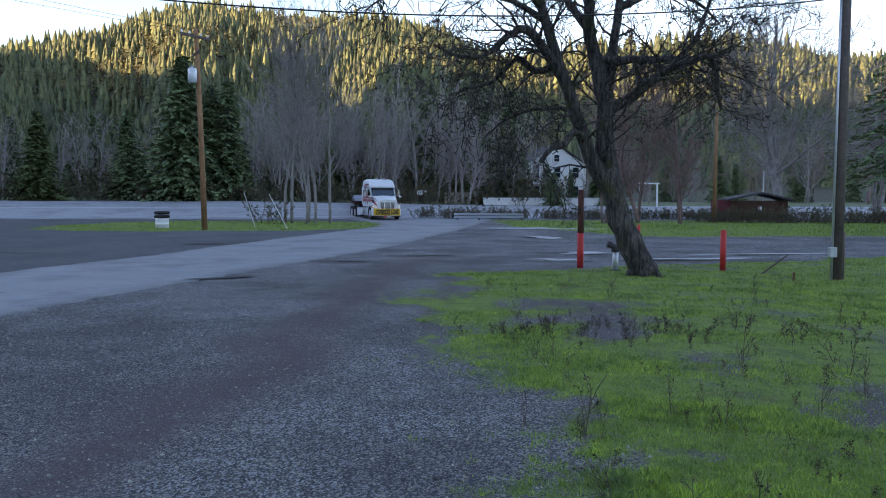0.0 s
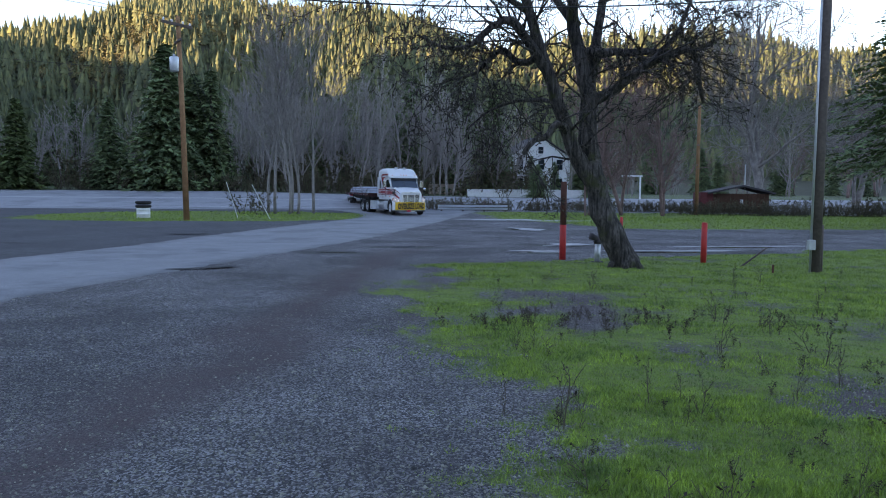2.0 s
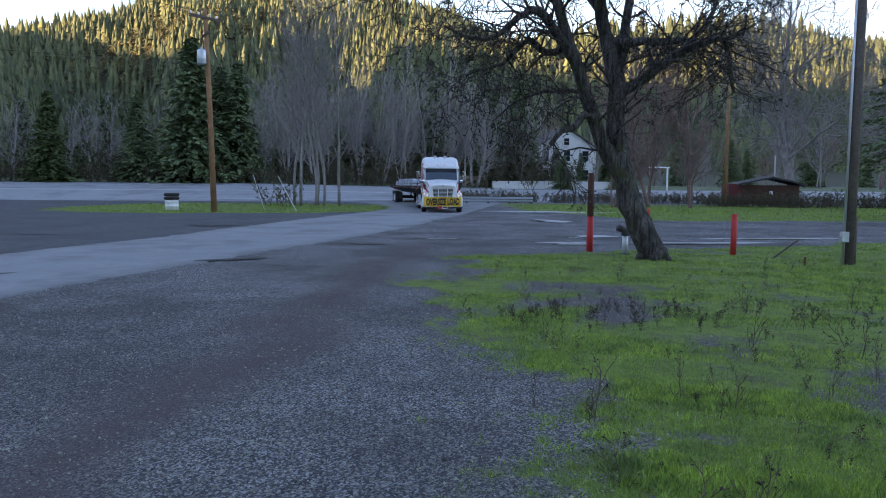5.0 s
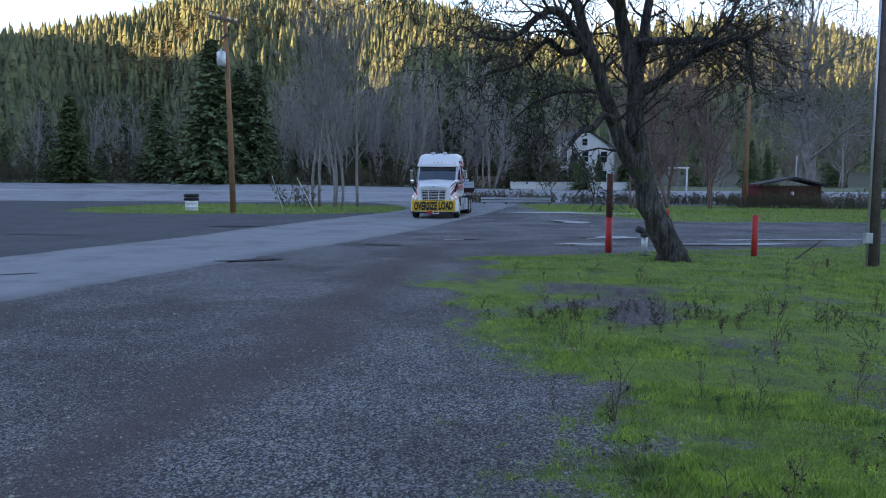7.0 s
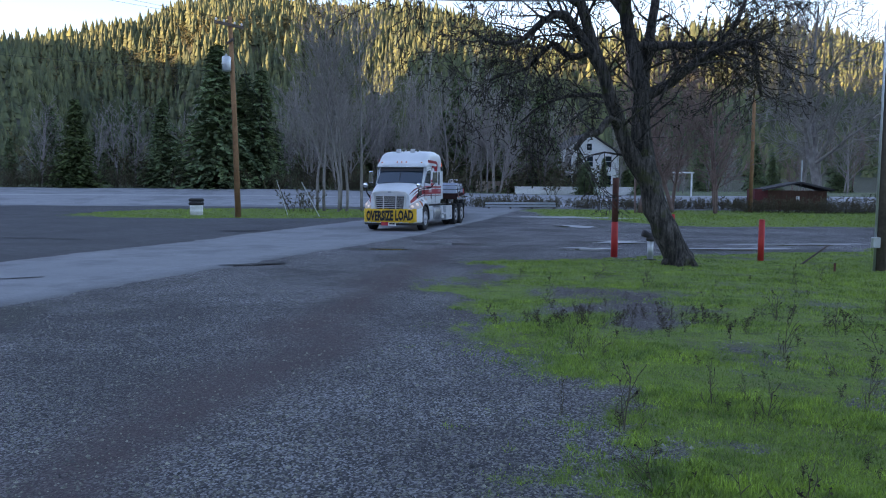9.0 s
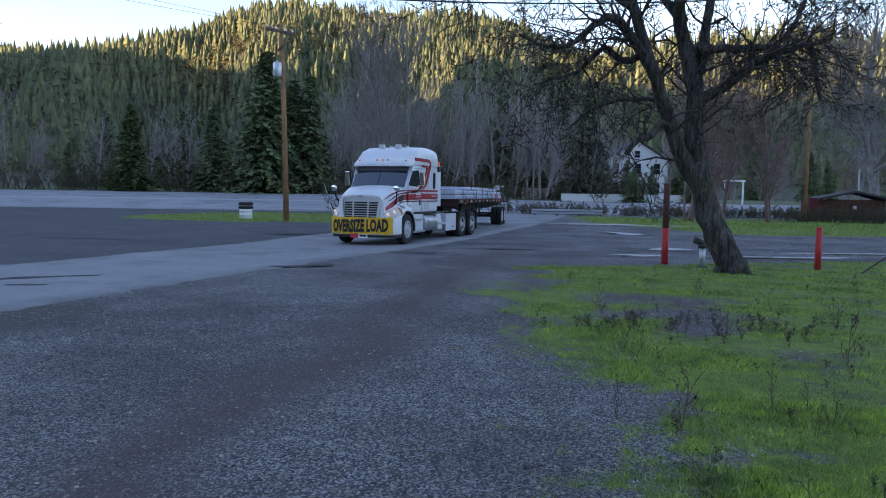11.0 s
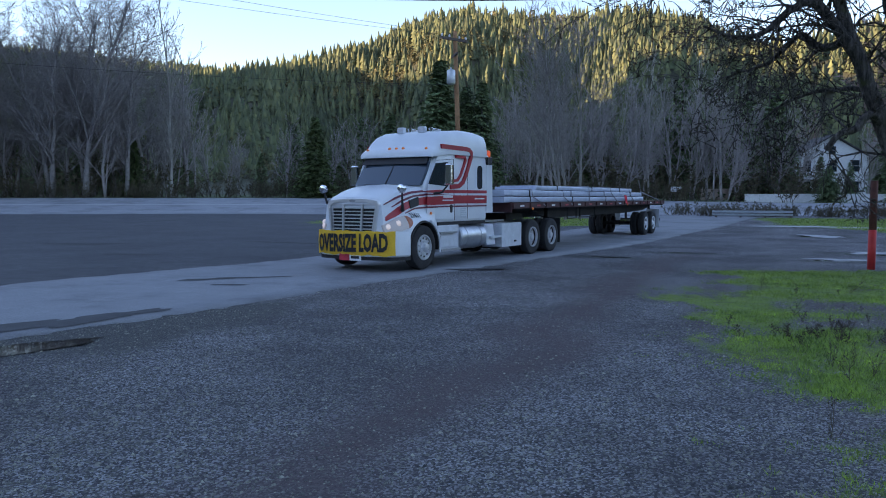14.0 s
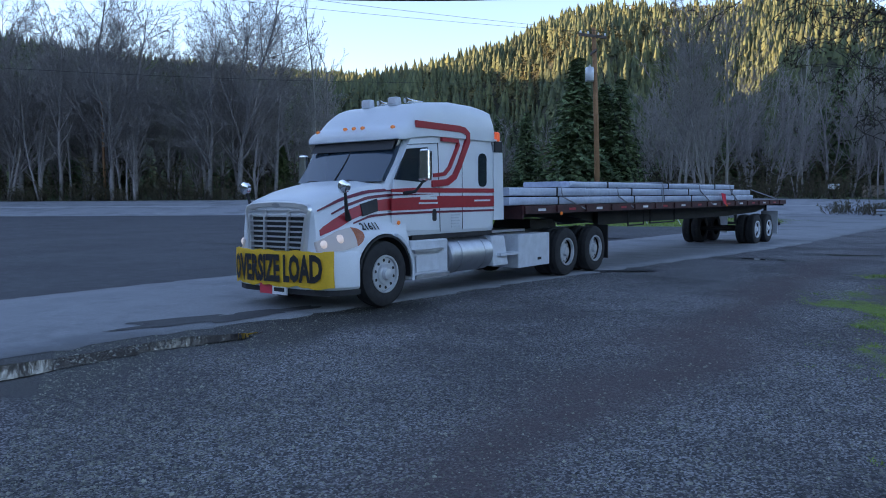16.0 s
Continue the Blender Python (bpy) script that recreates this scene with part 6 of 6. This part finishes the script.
for i in range(11):
    part("baluster", Build().lathe([(0.14, 0.07), (0.22, 0.09), (0.4, 0.05), (0.55, 0.07), (0.62, 0.08)], "z", 8, (-1.45 + i * 0.29, 0, 0)), GREY_PLASTIC, bal, "", True)

# ---------------------------------------------------------------- puddles and patches on the ground
def water_material():
    m, nodes, links, b = mat("puddle_water", 0.03)
    b.inputs["Base Color"].default_value = (0.02, 0.019, 0.018, 1)
    b.inputs["Specular IOR Level"].default_value = 0.5
    bump(m, noise_of(m, 5.0, 3), 0.03, 0.01)
    return m


WATER = water_material()
PALE_PATCH = speckled("pale_patch", (0.24, 0.24, 0.252), (0.504, 0.504, 0.516), 3.0, 0.7, 0, 20.0, 0.2, 0.01)
TAR = speckled("dark_patch", (0.028, 0.028, 0.031), (0.067, 0.067, 0.071), 2.0, 0.85, 0, 40.0, 0.4, 0.01)


def blot(name, label, category, x, y, rx, ry, turn, lift, material, seed, n=40):
    """A flat ragged patch that follows the ground."""
    rng = random.Random(seed)
    ph = [rng.uniform(0, 6.28) for _ in range(5)]
    v, f = [(x, y)], []
    c, s = math.cos(radians(turn)), math.sin(radians(turn))
    for i in range(n):
        a = 2 * math.pi * i / n
        k = 1 + 0.28 * math.sin(2 * a + ph[0]) + 0.22 * math.sin(3 * a + ph[1]) + 0.14 * math.sin(7 * a + ph[2]) + 0.1 * math.sin(11 * a + ph[3])
        u, w = rx * k * math.cos(a), ry * k * math.sin(a)
        v.append((x + u * c - w * s, y + u * s + w * c))
        f.append((0, 1 + i, 1 + (i + 1) % n))
    v = np.array(v)
    z = np.full(len(v), np.percentile(land(v[:, 0], v[:, 1]), 60) - 0.008) if name == "puddle" else land(v[:, 0], v[:, 1])
    return tagged(new(name, raw_mesh(name, np.column_stack([v, z + lift]), f, material)), label, category, kind="structure")


for i, (x, y, rx, ry, turn) in enumerate(((-2.55, 21.9, 0.55, 0.16, 0), (-0.5, 24.2, 0.7, 0.16, 5), (5.8, 47.5, 2.6, 0.9, 0), (4.6, 36.0, 0.55, 0.8, 30), (3.2, 22.6, 0.6, 0.22, 8), (4.6, 25.5, 0.7, 0.3, 10), (7.6, 23.0, 1.4, 0.2, 6), (10.5, 25.0, 1.6, 0.2, 8), (-7.65, 5.4, 0.46, 1.5, -20), (-7.15, 7.1, 0.1, 0.5, -23))):
    blot("puddle", "shallow muddy puddle reflecting the sky", "puddle", x, y, rx, ry, turn, 0.012, WATER, 30 + i)
    if 2 <= i <= 7:
        blot("asphalt_stain", "pale patch on the gravel lane", "patch", x + 0.3, y + 0.5, rx * 1.25, ry * 1.4, turn, 0.008, PALE_PATCH, 90 + i)
for i, (x, y, rx, ry, turn) in enumerate(((-8.35, 7.6, 0.22, 1.0, -22), (-7.9, 8.6, 0.25, 0.9, -18), (-9.6, 13.2, 0.5, 0.12, 40), (-9.0, 13.9, 0.7, 0.1, 40), (-8.6, 12.6, 0.3, 0.1, 30), (-16.0, 18.5, 0.9, 0.25, 10), (-14.5, 25, 1.6, 0.3, -10), (-4.9, 17.3, 0.7, 0.18, 30), (-21, 22, 2.0, 0.35, 15), (-9.4, 30.5, 1.2, 0.3, 20))):
    blot("asphalt_stain", "dark broken patch in the paving", "patch", x, y, rx, ry, turn, 0.032 if -12 < x < -4 else 0.012, TAR, 60 + i)

# ---------------------------------------------------------------- grass, weeds and gravel


def grass_stuff():
    rng = np.random.RandomState(5)
    blades = []
    for n, y0, y1, x0, x1, h0, h1, w in ((460000, 2.0, 24.5, -1.2, 0.78, 0.012, 0.052, 0.0028), (60000, 36, 64, -0.6, 0.75, 0.04, 0.1, 0.004)):
        y = y0 * (y1 / y0) ** rng.rand(n) if y0 < 10 else rng.uniform(y0, y1, n)
        x = rng.uniform(0, 1, n) * (x1 * y + 1.5 - (x0 if y0 < 10 else x0 * y)) + (x0 if y0 < 10 else x0 * y)
        m = grass_mask(x, y)
        d = y - highway_near(x)
        keep = (rng.rand(n) < np.clip(m * 1.15 - 0.08, 0, 1)) & (d < -1)
        x, y, m = x[keep], y[keep], m[keep]
        clump = 0.6 + 0.55 * (wave(x, y, 71, 0.5) > 0.1) + 0.35 * wave(x, y, 72, 2.0)
        h = rng.uniform(h0, h1, len(x)) * np.clip(clump, 0.4, 1.6) * (0.5 + 0.5 * m)
        a = rng.uniform(0, 6.283, len(x))
        wd = w * (1 + y / 8.0) * rng.uniform(0.7, 1.3, len(x))
        z = land(x, y) - 0.004
        lx, ly = rng.normal(0, 0.45, len(x)) * h, rng.normal(0, 0.45, len(x)) * h
        A = np.stack([x - np.cos(a) * wd, y - np.sin(a) * wd, z], -1)
        B = np.stack([x + np.cos(a) * wd, y + np.sin(a) * wd, z], -1)
        C = np.stack([x + lx, y + ly, z + h], -1)
        blades.append(np.stack([A, B, C], 1).reshape(-1, 3))
    v = np.concatenate(blades)
    f = np.arange(len(v)).reshape(-1, 3)
    tagged(new("grass", raw_mesh("grass", v, f, GRASS)), "short bright green winter grass", "grass", kind="stuff")


grass_stuff()
STONE = speckled("gravel_stones", (0.041, 0.041, 0.047), (0.365, 0.362, 0.371), 9.0, 0.85, 0, 30.0, 0.2, 0.004, 0.6)


def gravel_stuff():
    rng = np.random.RandomState(8)
    n = 140000
    y = 2.0 * (20 / 2.0) ** rng.rand(n)
    x = rng.uniform(-1, 1, n) * (0.95 * y + 1.5) - 0.25 * y
    lane = np.interp(y, lane_right[::-1, 1], lane_right[::-1, 0])
    g = grass_mask(x, y)
    keep = (x > lane - 0.1 + rng.normal(0, 0.15, n)) & (g < 0.65) & (rng.rand(n) > 0.5 * dirt_track(x, y))
    x, y = x[keep], y[keep]
    n = len(x)
    s = np.exp(rng.normal(-5.1, 0.42, n)) * (1 + y / 26)
    s = np.minimum(s, 0.02)
    base = np.array([(1, 0, 0), (0, 1, 0), (-1, 0, 0), (0, -1, 0), (0, 0, 0.8)], float)
    tri = np.array([(0, 1, 4), (1, 2, 4), (2, 3, 4), (3, 0, 4)])
    a = rng.uniform(0, 6.283, n)
    p = base[None] * rng.uniform(0.6, 1.3, (n, 5, 1)) * s[:, None, None]
    px = p[..., 0] * np.cos(a)[:, None] - p[..., 1] * np.sin(a)[:, None]
    py = p[..., 0] * np.sin(a)[:, None] + p[..., 1] * np.cos(a)[:, None]
    v = np.stack([px + x[:, None], py + y[:, None], p[..., 2] + (land(x, y) + 0.2 * s)[:, None]], -1).reshape(-1, 3)
    f = (tri[None] + (np.arange(n) * 5)[:, None, None]).reshape(-1, 3)
    tagged(new("gravel", raw_mesh("gravel", v, f, STONE)), "loose grey gravel on the yard", "gravel", kind="stuff")


gravel_stuff()

WEED_O = dict(levels=2, step=(0.07, 0.05, 0.04), wobble=0.14, lift=(0.06, 0.05, 0.0), clear=(0.0, 0.1), kids=(2, 1), angle=(18, 50), ratio=0.6, thin=0.0022, girth=0.005, end=0.4)
weeds = [make_tree("weed", bare_tree_meshes(700 + i, 0.42, WEED_O, WEED, 1, (0.35, 0.022), LEAF_BROWN, 0.35), "dry dark brown weed with small leaves in the grass", "weed", "weeds in the grass") for i in range(4)]
rw = random.Random(9)
spots = []
for _ in range(400):
    y = 2.6 * (19 / 2.6) ** rw.random()
    x = rw.uniform(0.2, 0.75 * y + 0.8)
    if float(grass_mask(np.array([x]), np.array([y]))[0]) > 0.25 or abs(x - 1.9) < 1.4 and 9 < y < 12:
        spots.append((x, y))
for i, (x, y) in enumerate(spots[:100]):
    plant(weeds[i % 4], x, y, rw.choice((0.4, 0.5, 0.7, 0.9, 1.2)) * rw.uniform(0.8, 1.15), rw.uniform(0, 360))
bushy_weeds = [make_tree("weed", bare_tree_meshes(740 + i, 0.3, WEED_O, WEED, 1, (0.95, 0.03), LEAF_BROWN, 0.35), "low dark brown dead weed clump on bare soil", "weed", "weeds in the grass") for i in range(2)]
for i in range(80):
    x, y = rw.choice((2.6, 3.1, 1.0, 2.0, 5.3)) + rw.gauss(0, 0.5), 10.4 + rw.gauss(0, 0.6)
    plant(bushy_weeds[i % 2], x, y, rw.uniform(0.3, 0.8), rw.uniform(0, 360))
for i in range(90):
    y = 3.2 * (17 / 3.2) ** rw.random()
    x = rw.uniform(0.9, 0.72 * y + 0.6)
    plant(bushy_weeds[i % 2], x, y, rw.uniform(0.25, 0.6), rw.uniform(0, 360), "low dark brown dead weed clump in the grass")
for w in bushy_weeds:
    remove(w)
for i in range(14):
    x, y = 1.2 + 2.2 * rw.random() + rw.gauss(0, 0.2), 10.0 + rw.gauss(0.3, 0.35)
    plant(weeds[i % 4], x, y, rw.uniform(0.35, 0.7), rw.uniform(0, 360))
for w in weeds:
    remove(w)

# ---------------------------------------------------------------- what moves


def motions():
    rows = [
        (0, -4.78, 62.50, 198.4),
        (0.5, -3.80, 60.35, 199.9),
        (1, -2.86, 58.25, 200.6),
        (1.5, -2.14, 56.51, 200.7),
        (2, -1.48, 54.84, 200.5),
        (2.5, -0.99, 53.22, 199.0),
        (3, -0.65, 51.65, 196.6),
        (3.5, -0.50, 50.19, 193.9),
        (4, -0.40, 48.70, 191.1),
        (6.5, -1.42, 41.47, 176.9),
        (7, -1.71, 39.31, 175.3),
        (7.5, -2.06, 37.23, 173.6),
        (8, -2.42, 35.32, 171.8),
        (10.5, -4.46, 26.99, 166.6),
        (11, -4.92, 25.59, 166.0),
        (11.5, -5.39, 24.16, 165.2),
        (12, -5.85, 22.68, 165.1),
        (12.5, -6.29, 21.33, 164.8),
        (13, -6.67, 19.92, 165.2),
        (13.5, -7.03, 18.51, 165.5),
        (14, -7.30, 16.96, 166.2),
        (14.5, -7.50, 15.26, 167.1),
        (15, -7.65, 13.56, 168.3),
        (15.5, -7.77, 11.90, 169.3),
        (16, -7.87, 10.26, 170.6),
    ]
    trail = [(0, 187.5), (1, 190), (2, 191.4), (3, 191.9), (4, 191.6), (6.5, 187.4), (7, 185.9), (7.5, 184.2), (8, 182.4), (10.5, 176.0), (11, 174.6), (11.5, 173.4),
             (12, 172.3), (12.5, 171.3), (13, 170.5), (13.5, 169.9), (14, 169.5), (14.5, 169.3), (15, 169.2), (15.5, 169.2), (16, 169.4)]
    pull, follow = [], []
    for t, x, y, a in rows:
        z = 0.02 + 0.12 * max(0.0, min(1.0, (y - 50) / 14))
        pull.append((t, pose(x, y, z, 0, 0, a)))
        h = float(np.interp(t, [r[0] for r in trail], [r[1] for r in trail]))
        follow.append((t, pose(x + HITCH * math.sin(radians(a)), y - HITCH * math.cos(radians(a)), z, 0, 0, h)))
    walk(tractor, pull)
    walk(trailer, follow)
    for ob, off in BUNDLES:
        walk(ob, [(t, m @ off) for t, m in follow])
    travel = 0.0
    spins = []
    for (t0, x0, y0, _), (t1, x1, y1, _) in zip(rows, rows[1:]):
        spins.append((t0, t1, travel, math.hypot(x1 - x0, y1 - y0)))
        travel += math.hypot(x1 - x0, y1 - y0)
    for w, (wx, wy, wz) in WHEELS:
        keys = []
        for t0, t1, s, d in spins:
            n = max(1, math.ceil(d / 0.5))
            for i in range(n):
                keys.append((t0 + (t1 - t0) * i / n, s + d * i / n))
        keys.append((16.0, travel))
        walk(w, [(t, pose(wx, wy, wz, -math.degrees(s / 0.51), 0, 0)) for t, s in keys])


motions()
